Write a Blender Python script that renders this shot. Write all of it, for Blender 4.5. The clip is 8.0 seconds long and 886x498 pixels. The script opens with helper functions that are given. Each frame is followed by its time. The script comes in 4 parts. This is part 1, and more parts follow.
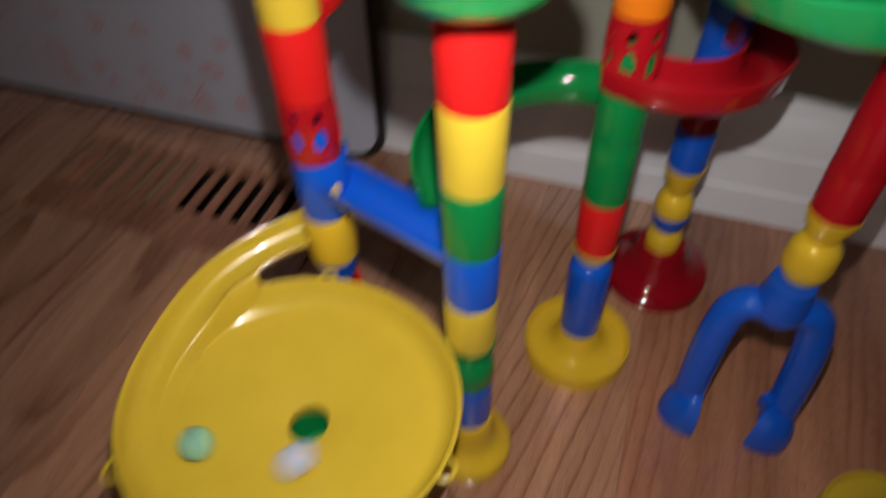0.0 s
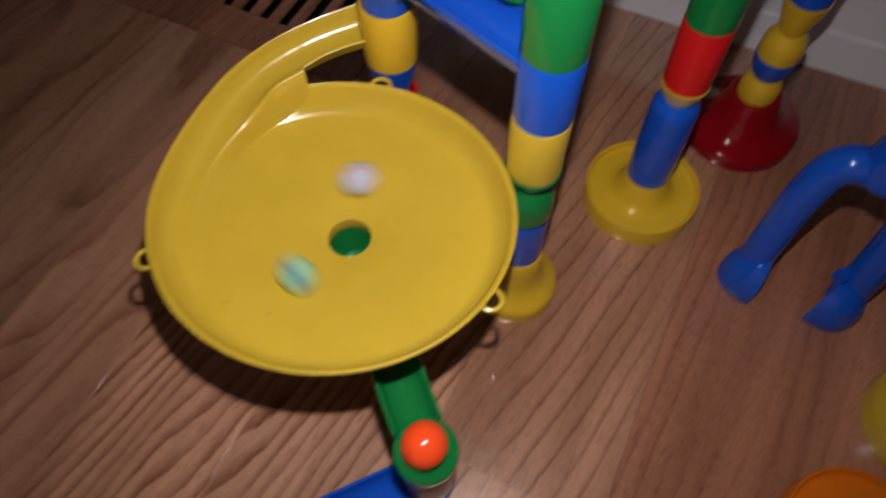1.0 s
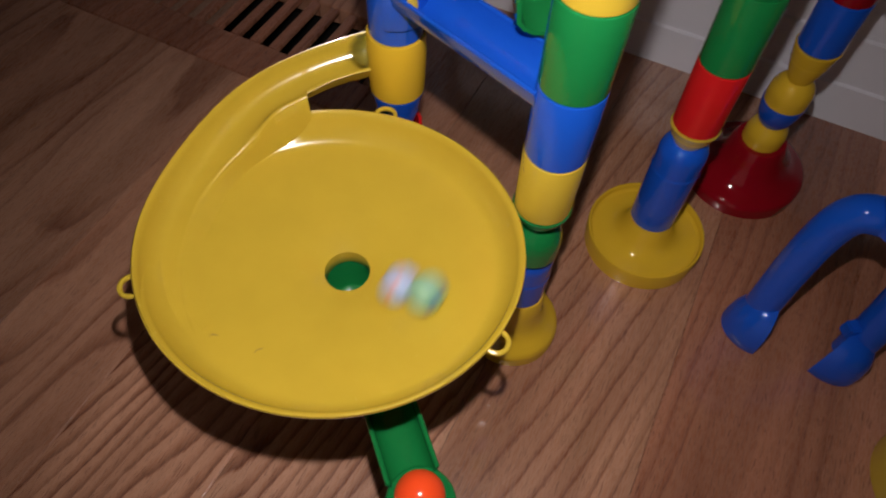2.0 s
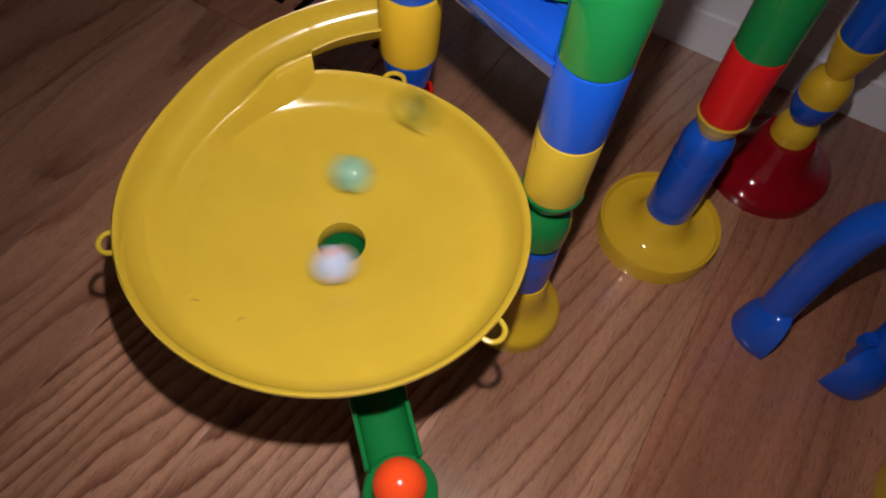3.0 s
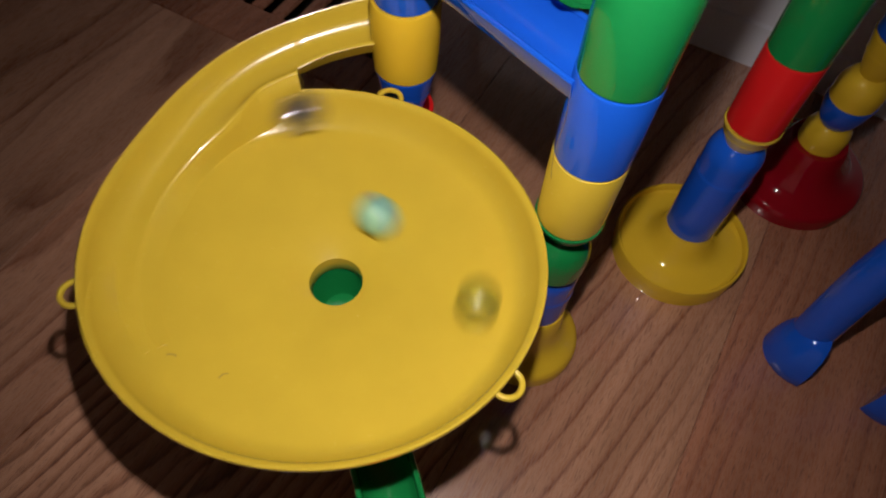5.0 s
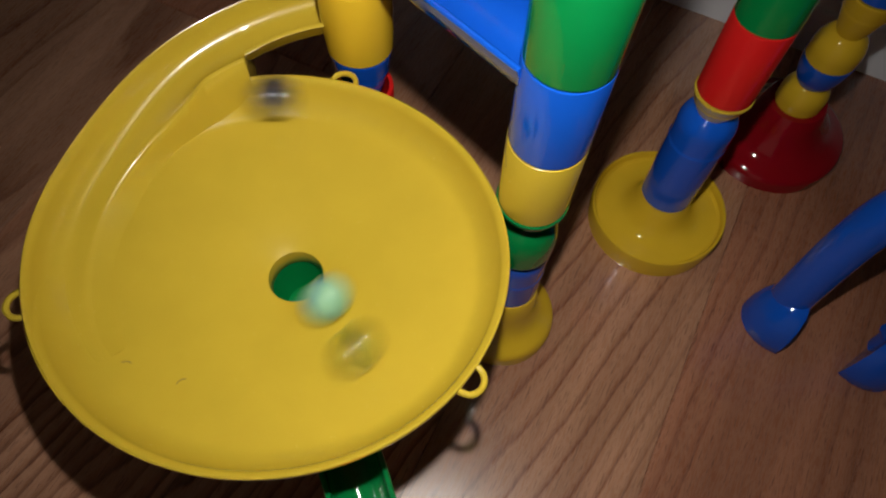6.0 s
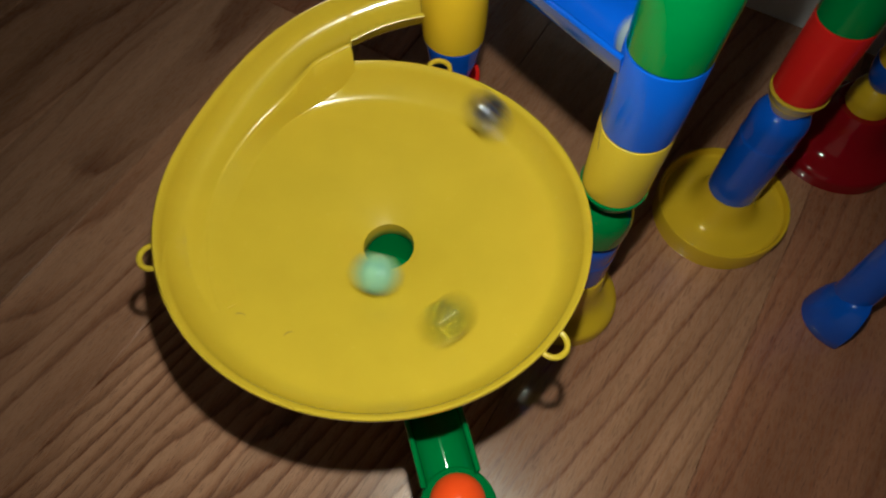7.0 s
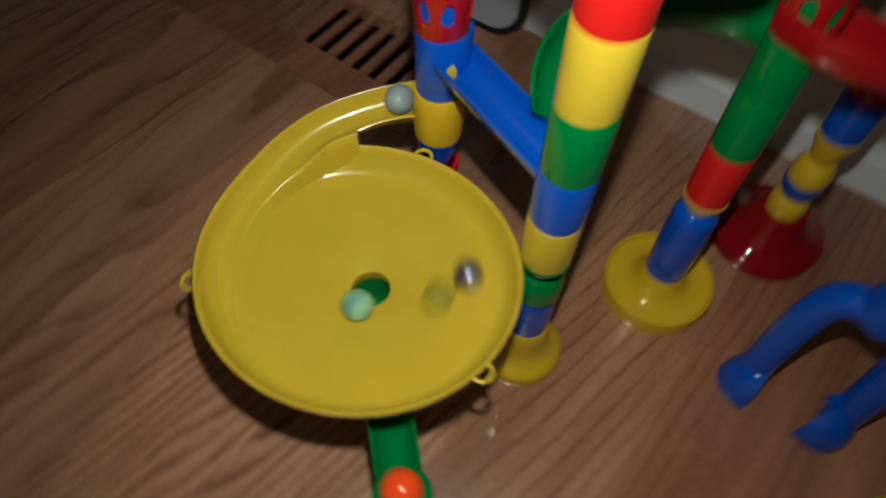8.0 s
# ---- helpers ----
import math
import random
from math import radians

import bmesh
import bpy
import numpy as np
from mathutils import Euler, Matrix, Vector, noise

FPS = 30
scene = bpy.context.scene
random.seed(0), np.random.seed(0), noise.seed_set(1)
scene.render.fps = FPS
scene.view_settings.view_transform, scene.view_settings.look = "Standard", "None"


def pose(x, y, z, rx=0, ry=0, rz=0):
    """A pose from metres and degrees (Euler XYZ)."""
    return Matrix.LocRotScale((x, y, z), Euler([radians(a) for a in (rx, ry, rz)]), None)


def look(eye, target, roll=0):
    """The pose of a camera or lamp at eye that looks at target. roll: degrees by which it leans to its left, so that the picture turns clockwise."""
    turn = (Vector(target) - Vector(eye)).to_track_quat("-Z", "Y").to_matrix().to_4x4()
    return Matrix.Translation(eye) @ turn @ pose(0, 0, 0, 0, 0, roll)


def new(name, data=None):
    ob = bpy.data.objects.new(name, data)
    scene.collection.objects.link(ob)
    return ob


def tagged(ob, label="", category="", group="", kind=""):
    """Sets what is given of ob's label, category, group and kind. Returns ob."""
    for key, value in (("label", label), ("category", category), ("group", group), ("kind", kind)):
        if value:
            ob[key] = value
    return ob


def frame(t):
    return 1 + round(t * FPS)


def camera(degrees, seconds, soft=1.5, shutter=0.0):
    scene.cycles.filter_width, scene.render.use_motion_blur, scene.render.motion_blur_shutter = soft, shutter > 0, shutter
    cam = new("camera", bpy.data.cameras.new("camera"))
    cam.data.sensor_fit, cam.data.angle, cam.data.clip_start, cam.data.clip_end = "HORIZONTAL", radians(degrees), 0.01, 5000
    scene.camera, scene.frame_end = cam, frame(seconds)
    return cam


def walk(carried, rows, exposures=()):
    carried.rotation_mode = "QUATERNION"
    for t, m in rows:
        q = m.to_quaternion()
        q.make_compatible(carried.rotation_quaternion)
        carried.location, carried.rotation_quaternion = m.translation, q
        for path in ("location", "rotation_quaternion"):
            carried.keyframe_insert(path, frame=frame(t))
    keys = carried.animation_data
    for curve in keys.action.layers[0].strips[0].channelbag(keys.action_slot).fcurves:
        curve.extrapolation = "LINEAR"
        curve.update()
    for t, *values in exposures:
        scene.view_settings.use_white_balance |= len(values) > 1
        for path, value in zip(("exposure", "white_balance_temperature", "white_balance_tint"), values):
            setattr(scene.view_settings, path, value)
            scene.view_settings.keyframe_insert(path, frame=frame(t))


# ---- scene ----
cam = camera(68.2, 8.0, soft=2.0, shutter=0.95)
PATH = [
    (0, (0.028, -0.179, 0.426), (0.38, 1.118, -1.055), -1.4),
    (0.1, (0.025, -0.182, 0.425), (0.324, 1.079, -1.099), -1.7),
    (0.3, (0.022, -0.182, 0.419), (0.245, 1.021, -1.163), -2.9),
    (0.5, (0.016, -0.179, 0.406), (0.159, 0.901, -1.271), -3.9),
    (0.7, (0.018, -0.176, 0.395), (0.122, 0.803, -1.346), -3.7),
    (1, (0.023, -0.169, 0.391), (0.163, 0.794, -1.356), -0.7),
    (1.2, (0.026, -0.162, 0.389), (0.226, 0.871, -1.312), 2.6),
    (2.3, (0.014, -0.16, 0.371), (0.204, 0.897, -1.316), 4.1),
    (2.5, (0.018, -0.157, 0.366), (0.2, 0.879, -1.335), 5.3),
    (3, (0.022, -0.152, 0.364), (0.185, 0.846, -1.362), 6.3),
    (3.5, (0.022, -0.156, 0.366), (0.176, 0.856, -1.353), 5.8),
    (4, (0.021, -0.156, 0.368), (0.167, 0.88, -1.336), 6.0),
    (5.3, (0.029, -0.12, 0.342), (0.182, 0.846, -1.402), 3.8),
    (5.5, (0.033, -0.121, 0.348), (0.189, 0.816, -1.412), 3.8),
    (6, (0.039, -0.113, 0.345), (0.193, 0.78, -1.437), 2.9),
    (6.5, (0.026, -0.125, 0.352), (0.132, 0.748, -1.444), 1.2),
    (7, (0.018, -0.128, 0.358), (0.059, 0.77, -1.429), -0.9),
    (7.5, (0.019, -0.137, 0.363), (0.022, 0.789, -1.41), -2.1),
    (7.7, (0.024, -0.14, 0.379), (0.03, 0.818, -1.377), -1.1),
    (7.9, (0.031, -0.156, 0.413), (0.053, 0.871, -1.303), 0.3),
    (8, (0.038, -0.167, 0.429), (0.046, 0.87, -1.281), 2.3),
]
walk(cam, [(t, look(eye, target, roll)) for t, eye, target, roll in PATH],
     exposures=[(0, 0.52, 6500, 9), (0.5, 0.22, 6500, 14), (1, 0.05, 6500, 18), (3, -0.09, 6500, 19), (4, -0.10, 6500, 18), (5.5, -0.47, 6500, 13), (6.2, -0.47, 6500, 2), (6.5, -0.46, 6500, -4), (7, -0.37, 6500, -9), (7.5, -0.30, 6500, -5), (8, 0.05, 6500, -7)])

# ---- light: the small lamp that is held with the camera, in a dark room, and an added dim fill ----
world = bpy.data.worlds.new("world")
scene.world = world
world.use_nodes = True
# flat warm fill that lifts the shadows; no such source is known
world.node_tree.nodes["Background"].inputs[0].default_value = (1.0, 0.8, 0.65, 1)
world.node_tree.nodes["Background"].inputs[1].default_value = 0.24
LAMP_OFFSET = pose(0.006, 0.044, -0.009, -8)      # beside the lens, tipped a little down
LAMP_RADIANCE = 6200.0


# ---- materials ----
def material(name):
    m = bpy.data.materials.new(name)
    m.use_nodes = True
    nt = m.node_tree
    return m, nt, nt.nodes["Principled BSDF"]


def node(nt, kind, **sets):
    n = nt.nodes.new(kind)
    for key, value in sets.items():
        n.inputs[key.replace("_", " ")].default_value = value
    return n


def ramp(nt, stops):
    n = nt.nodes.new("ShaderNodeValToRGB")
    for k, (at, colour) in enumerate(stops):
        e = n.color_ramp.elements[k] if k < 2 else n.color_ramp.elements.new(at)
        e.position, e.color = at, (*colour, 1)
    return n


def plastic(name, colour, rough=0.055, wave=0.02):
    """Glossy moulded plastic with a faint waviness, dust and fine scratches."""
    m, nt, b = material(name)
    co = nt.nodes.new("ShaderNodeTexCoord")
    big = node(nt, "ShaderNodeTexNoise", Scale=60.0, Detail=3.0)
    fine = node(nt, "ShaderNodeTexNoise", Scale=900.0, Detail=2.0)
    nt.links.new(co.outputs["Object"], big.inputs["Vector"])
    nt.links.new(co.outputs["Object"], fine.inputs["Vector"])
    tone = ramp(nt, [(0.3, [c * 0.97 for c in colour]), (0.7, [min(1, c * 1.02) for c in colour])])
    nt.links.new(big.outputs["Fac"], tone.inputs["Fac"])
    nt.links.new(tone.outputs["Color"], b.inputs["Base Color"])
    gloss = node(nt, "ShaderNodeMapRange")
    gloss.inputs[3].default_value, gloss.inputs[4].default_value = rough * 0.75, rough * 1.5
    nt.links.new(fine.outputs["Fac"], gloss.inputs[0])
    nt.links.new(gloss.outputs[0], b.inputs["Roughness"])
    bump = node(nt, "ShaderNodeBump", Strength=wave, Distance=0.001)
    nt.links.new(big.outputs["Fac"], bump.inputs["Height"])
    nt.links.new(bump.outputs["Normal"], b.inputs["Normal"])
    b.inputs["IOR"].default_value = 1.5
    b.inputs["Specular IOR Level"].default_value = 0.5
    return m


YELLOW = plastic("yellow_plastic", (0.58, 0.405, 0.034), 0.21, 0.008)
YELLOW.node_tree.nodes["Principled BSDF"].inputs["Coat Weight"].default_value = 0.6
YELLOW.node_tree.nodes["Principled BSDF"].inputs["Coat Roughness"].default_value = 0.06
WARM_YELLOW = plastic("warm_yellow_plastic", (0.66, 0.42, 0.024), 0.06, 0.010)
RED = plastic("red_plastic", (0.58, 0.012, 0.012))
DARK_RED = plastic("crimson_plastic", (0.24, 0.003, 0.009))
CRIMSON = plastic("deep_red_plastic", (0.36, 0.006, 0.012))
GREEN = plastic("green_plastic", (0.004, 0.17, 0.040))
# green brightened in its colour, standing for strong light from the nearby lamp
LIT_GREEN = plastic("lit_green_plastic", (0.020, 0.55, 0.16))
BLUE = plastic("blue_plastic", (0.006, 0.080, 0.50))
ORANGE = plastic("orange_plastic", (0.70, 0.17, 0.008))
ORANGE_BALL = plastic("orange_red_ball", (0.98, 0.085, 0.016), 0.16)
BLACK = plastic("black_rubber", (0.012, 0.012, 0.013), 0.45)


def smoky():
    m, nt, b = material("smoky_clear_plastic")
    b.inputs["Base Color"].default_value = (0.62, 0.56, 0.56, 1)
    b.inputs["Roughness"].default_value = 0.12
    b.inputs["Transmission Weight"].default_value = 0.85
    b.inputs["IOR"].default_value = 1.25
    return m


SMOKY = smoky()


def swirl(name, stops, scale, clear=0.0, rough=0.12, metal=0.0):
    """Glass marble with wound ribbons of colour."""
    m, nt, b = material(name)
    co = nt.nodes.new("ShaderNodeTexCoord")
    w = node(nt, "ShaderNodeTexWave", Scale=scale, Distortion=5.0, Detail=2.0)
    w.inputs["Detail Scale"].default_value = 1.2
    nt.links.new(co.outputs["Object"], w.inputs["Vector"])
    r = ramp(nt, stops)
    nt.links.new(w.outputs["Fac"], r.inputs["Fac"])
    nt.links.new(r.outputs["Color"], b.inputs["Base Color"])
    b.inputs["Roughness"].default_value = rough
    b.inputs["Metallic"].default_value = metal
    b.inputs["Transmission Weight"].default_value = clear
    b.inputs["IOR"].default_value = 1.5
    return m


MINT = swirl("mint_glass", [(0.0, (0.07, 0.19, 0.30)), (0.20, (0.22, 0.45, 0.28)), (1.0, (0.31, 0.54, 0.33))], 30)
WHITE_SWIRL = swirl("white_swirl_glass", [(0.0, (0.30, 0.34, 0.62)), (0.25, (0.36, 0.50, 0.68)), (0.90, (0.42, 0.54, 0.70)), (1.0, (0.70, 0.34, 0.28))], 28)
AMBER = swirl("olive_yellow_glass", [(0.0, (0.48, 0.47, 0.08)), (1.0, (0.64, 0.61, 0.15))], 24, clear=0.82)
STEEL_BLUE = swirl("polished_steel", [(0.0, (0.34, 0.34, 0.46)), (1.0, (0.52, 0.52, 0.58))], 26, metal=0.92, rough=0.10)
PALE = swirl("pale_blue_glass", [(0.0, (0.28, 0.36, 0.40)), (1.0, (0.44, 0.50, 0.52))], 20, clear=0.25)


def oak(name, light, mid, dark, drift_by=0.10, clear=(0.10, 0.75), thin=0.40, scale=25.0, slant=6.0, pore=0.70, wob=0.0060):
    """Varnished red oak: long wavy growth lines, open pores, every board a little different."""
    m, nt, b = material(name)
    co = nt.nodes.new("ShaderNodeTexCoord")
    info = nt.nodes.new("ShaderNodeObjectInfo")
    shift = nt.nodes.new("ShaderNodeVectorMath")
    shift.operation = "MULTIPLY_ADD"
    nt.links.new(info.outputs["Random"], shift.inputs[0])
    shift.inputs[1].default_value = (3.1, 7.7, 1.3)
    nt.links.new(co.outputs["Object"], shift.inputs[2])
    # slow drift of the growth lines along the board
    stretch = nt.nodes.new("ShaderNodeMapping")
    stretch.inputs["Scale"].default_value = (5.0, 1.1, 1.0)
    nt.links.new(shift.outputs[0], stretch.inputs["Vector"])
    drift = node(nt, "ShaderNodeTexNoise", Scale=1.6, Detail=2.0, Roughness=0.45)
    nt.links.new(stretch.outputs[0], drift.inputs["Vector"])
    add = nt.nodes.new("ShaderNodeVectorMath")
    add.operation = "MULTIPLY_ADD"
    nt.links.new(drift.outputs["Color"], add.inputs[0])
    add.inputs[1].default_value = (drift_by, 0.0, 0.0)
    turned = nt.nodes.new("ShaderNodeMapping")
    turned.inputs["Rotation"].default_value = (0, 0, radians(slant))
    nt.links.new(shift.outputs[0], turned.inputs["Vector"])
    nt.links.new(turned.outputs[0], add.inputs[2])
    wobble = nt.nodes.new("ShaderNodeMapping")
    wobble.inputs["Scale"].default_value = (90.0, 16.0, 1.0)
    nt.links.new(shift.outputs[0], wobble.inputs["Vector"])
    small = node(nt, "ShaderNodeTexNoise", Scale=1.0, Detail=3.0, Roughness=0.6)
    nt.links.new(wobble.outputs[0], small.inputs["Vector"])
    add2 = nt.nodes.new("ShaderNodeVectorMath")
    add2.operation = "MULTIPLY_ADD"
    nt.links.new(small.outputs["Color"], add2.inputs[0])
    add2.inputs[1].default_value = (wob, 0.0, 0.0)
    nt.links.new(add.outputs[0], add2.inputs[2])
    lines = node(nt, "ShaderNodeTexWave", Scale=scale, Distortion=0.0)
    lines.wave_profile = "SAW"
    nt.links.new(add2.outputs[0], lines.inputs["Vector"])
    tone = ramp(nt, [(0.0, light), (thin, light), (thin + 0.5 * (0.9 - thin), mid), (0.90, dark), (0.95, mid), (1.0, light)])
    nt.links.new(lines.outputs["Fac"], tone.inputs["Fac"])
    # the lines stand out in some stretches and fade in others
    fm = nt.nodes.new("ShaderNodeMapping")
    fm.inputs["Scale"].default_value = (38.0, 4.0, 1.0)
    nt.links.new(shift.outputs[0], fm.inputs["Vector"])
    fade = node(nt, "ShaderNodeTexNoise", Scale=1.0, Detail=2.0)
    nt.links.new(fm.outputs[0], fade.inputs["Vector"])
    fr = ramp(nt, [(0.36, (clear[0],) * 3), (0.60, (clear[1],) * 3)])
    nt.links.new(fade.outputs["Fac"], fr.inputs["Fac"])
    plain = ramp(nt, [(0.3, [0.75 * p + 0.25 * q for p, q in zip(light, mid)]), (0.7, light)])
    nt.links.new(small.outputs["Fac"], plain.inputs["Fac"])
    grain = nt.nodes.new("ShaderNodeMix")
    grain.data_type = "RGBA"
    nt.links.new(fr.outputs["Color"], grain.inputs[0])
    nt.links.new(plain.outputs["Color"], grain.inputs[6])
    nt.links.new(tone.outputs["Color"], grain.inputs[7])
    # pores: short dark dashes along the grain
    pm = nt.nodes.new("ShaderNodeMapping")
    pm.inputs["Scale"].default_value = (1000.0, 90.0, 1.0)
    nt.links.new(shift.outputs[0], pm.inputs["Vector"])
    pores = node(nt, "ShaderNodeTexNoise", Scale=1.0, Detail=4.0, Roughness=0.65)
    nt.links.new(pm.outputs[0], pores.inputs["Vector"])
    pr = ramp(nt, [(0.35, (0.50, 0.42, 0.38)), (0.46, (1, 1, 1))])
    nt.links.new(pores.outputs["Fac"], pr.inputs["Fac"])
    mul = nt.nodes.new("ShaderNodeMix")
    mul.data_type, mul.blend_type = "RGBA", "MULTIPLY"
    mul.inputs[0].default_value = pore
    nt.links.new(grain.outputs[2], mul.inputs[6])
    nt.links.new(pr.outputs["Color"], mul.inputs[7])
    # board to board tint
    tint = ramp(nt, [(0.0, (0.80, 0.74, 0.70)), (0.5, (0.95, 0.95, 0.95)), (1.0, (1.08, 1.02, 0.98))])
    nt.links.new(info.outputs["Random"], tint.inputs["Fac"])
    mul2 = nt.nodes.new("ShaderNodeMix")
    mul2.data_type, mul2.blend_type = "RGBA", "MULTIPLY"
    mul2.inputs[0].default_value = 1.0
    nt.links.new(mul.outputs[2], mul2.inputs[6])
    nt.links.new(tint.outputs["Color"], mul2.inputs[7])
    # broad pale and dark streaks along the board
    sm = nt.nodes.new("ShaderNodeMapping")
    sm.inputs["Scale"].default_value = (34.0, 4.5, 1.0)
    sm.inputs["Rotation"].default_value = (0, 0, radians(slant * 0.6))
    nt.links.new(shift.outputs[0], sm.inputs["Vector"])
    streak = node(nt, "ShaderNodeTexNoise", Scale=1.0, Detail=3.0, Roughness=0.55)
    nt.links.new(sm.outputs[0], streak.inputs["Vector"])
    sr = ramp(nt, [(0.32, (0.76, 0.71, 0.68)), (0.52, (1, 1, 1)), (0.70, (1.22, 1.24, 1.26))])
    nt.links.new(streak.outputs["Fac"], sr.inputs["Fac"])
    mul3 = nt.nodes.new("ShaderNodeMix")
    mul3.data_type, mul3.blend_type = "RGBA", "MULTIPLY"
    mul3.inputs[0].default_value = 1.0
    nt.links.new(mul2.outputs[2], mul3.inputs[6])
    nt.links.new(sr.outputs["Color"], mul3.inputs[7])
    nt.links.new(mul3.outputs[2], b.inputs["Base Color"])
    rough = node(nt, "ShaderNodeMapRange")
    rough.inputs[3].default_value, rough.inputs[4].default_value = 0.34, 0.22
    nt.links.new(pores.outputs["Fac"], rough.inputs[0])
    nt.links.new(rough.outputs[0], b.inputs["Roughness"])
    bump = node(nt, "ShaderNodeBump", Strength=0.12, Distance=0.0006)
    nt.links.new(pores.outputs["Fac"], bump.inputs["Height"])
    nt.links.new(bump.outputs["Normal"], b.inputs["Normal"])
    b.inputs["Coat Weight"].default_value = 0.9
    b.inputs["Coat Roughness"].default_value = 0.065
    return m


OAK = oak("varnished_red_oak", (0.59, 0.325, 0.208), (0.44, 0.203, 0.120), (0.17, 0.062, 0.032), 0.10, (0.45, 1.0), 0.36, 31.0, 13.0, 0.80, 0.0095)
OAK_FINE = oak("fine_lined_oak", (0.49, 0.255, 0.156), (0.415, 0.200, 0.119), (0.27, 0.115, 0.066), 0.050, (0.35, 1.0), 0.62, 29.0, 11.0, 0.75, 0.0050)
OAK_MILD = oak("mild_oak", (0.53, 0.288, 0.186), (0.43, 0.210, 0.130), (0.25, 0.103, 0.058), 0.26, (0.20, 0.90), 0.42, 15.0, 4.0, 0.55, 0.0100)
OAK_RED = oak("reddish_oak", (0.435, 0.198, 0.121), (0.345, 0.143, 0.084), (0.215, 0.080, 0.046), 0.10, (0.05, 0.60), 0.5, 26.0, 6.0, 0.95, 0.0080)
OAK_PLAIN = oak("plain_oak", (0.44, 0.225, 0.140), (0.38, 0.180, 0.108), (0.27, 0.118, 0.068), 0.10, (0.0, 0.45), 0.5, 20.0, 6.0, 0.50, 0.0080)
OAK_PALE = oak("pale_oak_strip", (0.40, 0.26, 0.18), (0.31, 0.19, 0.125), (0.2, 0.11, 0.07))


def paint(name, colour, rough, scale=40.0):
    m, nt, b = material(name)
    co = nt.nodes.new("ShaderNodeTexCoord")
    n1 = node(nt, "ShaderNodeTexNoise", Scale=6.0, Detail=4.0)
    n2 = node(nt, "ShaderNodeTexNoise", Scale=scale * 10, Detail=2.0)
    nt.links.new(co.outputs["Object"], n1.inputs["Vector"])
    nt.links.new(co.outputs["Object"], n2.inputs["Vector"])
    r = ramp(nt, [(0.3, [c * 0.9 for c in colour]), (0.7, colour)])
    nt.links.new(n1.outputs["Fac"], r.inputs["Fac"])
    nt.links.new(r.outputs["Color"], b.inputs["Base Color"])
    bump = node(nt, "ShaderNodeBump", Strength=0.15, Distance=0.0005)
    nt.links.new(n2.outputs["Fac"], bump.inputs["Height"])
    nt.links.new(bump.outputs["Normal"], b.inputs["Normal"])
    b.inputs["Roughness"].default_value = rough
    return m


WALL = paint("olive_grey_wall_paint", (0.36, 0.36, 0.30), 0.75)
TRIM = paint("white_trim_paint", (0.90, 0.91, 0.98), 0.35)
CEIL = paint("white_ceiling_paint", (0.8, 0.8, 0.78), 0.9)
BOARD = paint("white_board_face", (0.50, 0.52, 0.64), 0.3)
MARKER = paint("red_marker_ink", (0.62, 0.24, 0.28), 0.5)
DUCT = paint("dark_duct_metal", (0.012, 0.011, 0.010), 0.6)
LINT = paint("grey_lint", (0.10, 0.08, 0.05), 0.9)


# ---- mesh helpers ----
def mesh_of(name, bm, mat, sharp=38):
    bmesh.ops.recalc_face_normals(bm, faces=bm.faces)
    me = bpy.data.meshes.new(name)
    bm.to_mesh(me)
    bm.free()
    me.materials.append(mat)
    me.shade_smooth()
    me.set_sharp_from_angle(angle=radians(sharp))
    return me


def part(name, bm, mat, parent, label="", sharp=38):
    ob = new(name, mesh_of(name, bm, mat, sharp))
    if parent:
        ob.parent = parent
    return tagged(ob, label)


def thing(name, label, category, m=None, group=""):
    ob = new(name)
    if m:
        ob.matrix_world = m
    return tagged(ob, label, category, group)


def lathe(profile, seg=48, closed=True, start=0.0, turn=2 * math.pi):
    """A closed (r, z) outline turned round the z axis, whole or in part."""
    bm = bmesh.new()
    whole = abs(turn - 2 * math.pi) < 1e-6
    n = seg if whole else seg + 1
    rings = []
    for k in range(n):
        a = start + turn * k / seg
        rings.append([bm.verts.new((r * math.cos(a), r * math.sin(a), z)) for r, z in profile])
    m = len(profile)
    for k in range(seg):
        a, b = rings[k], rings[(k + 1) % n]
        for j in range(m if closed else m - 1):
            bm.faces.new((a[j], b[j], b[(j + 1) % m], a[(j + 1) % m]))
    if not whole:
        bm.faces.new(rings[0])
        bm.faces.new(rings[-1][::-1])
    bmesh.ops.remove_doubles(bm, verts=bm.verts, dist=1e-7)
    return bm


def box(bm, x0, x1, y0, y1, z0, z1, bevel=0.0):
    vs = [bm.verts.new((x, y, z)) for x in (x0, x1) for y in (y0, y1) for z in (z0, z1)]
    fs = [bm.faces.new([vs[k] for k in f]) for f in ((0, 1, 3, 2), (4, 6, 7, 5), (0, 4, 5, 1), (2, 3, 7, 6), (0, 2, 6, 4), (1, 5, 7, 3))]
    if bevel:
        es = list({e for f in fs for e in f.edges})
        bmesh.ops.bevel(bm, geom=es, offset=bevel, segments=2, affect="EDGES")
    return bm


def sweep(path, section):
    """Move a closed section along a path; section(k) gives (across, up) pairs at the path's k-th point."""
    bm = bmesh.new()
    rows = []
    n = len(path)
    for k, p in enumerate(path):
        d = path[min(k + 1, n - 1)] - path[max(k - 1, 0)]
        d.z = 0
        d.normalize()
        side = Vector((d.y, -d.x, 0))
        rows.append([bm.verts.new(p + side * s + Vector((0, 0, h))) for s, h in section(k)])
    m = len(rows[0])
    for k in range(n - 1):
        for j in range(m):
            bm.faces.new((rows[k][j], rows[k + 1][j], rows[k + 1][(j + 1) % m], rows[k][(j + 1) % m]))
    bm.faces.new(rows[0])
    bm.faces.new(rows[-1][::-1])
    return bm


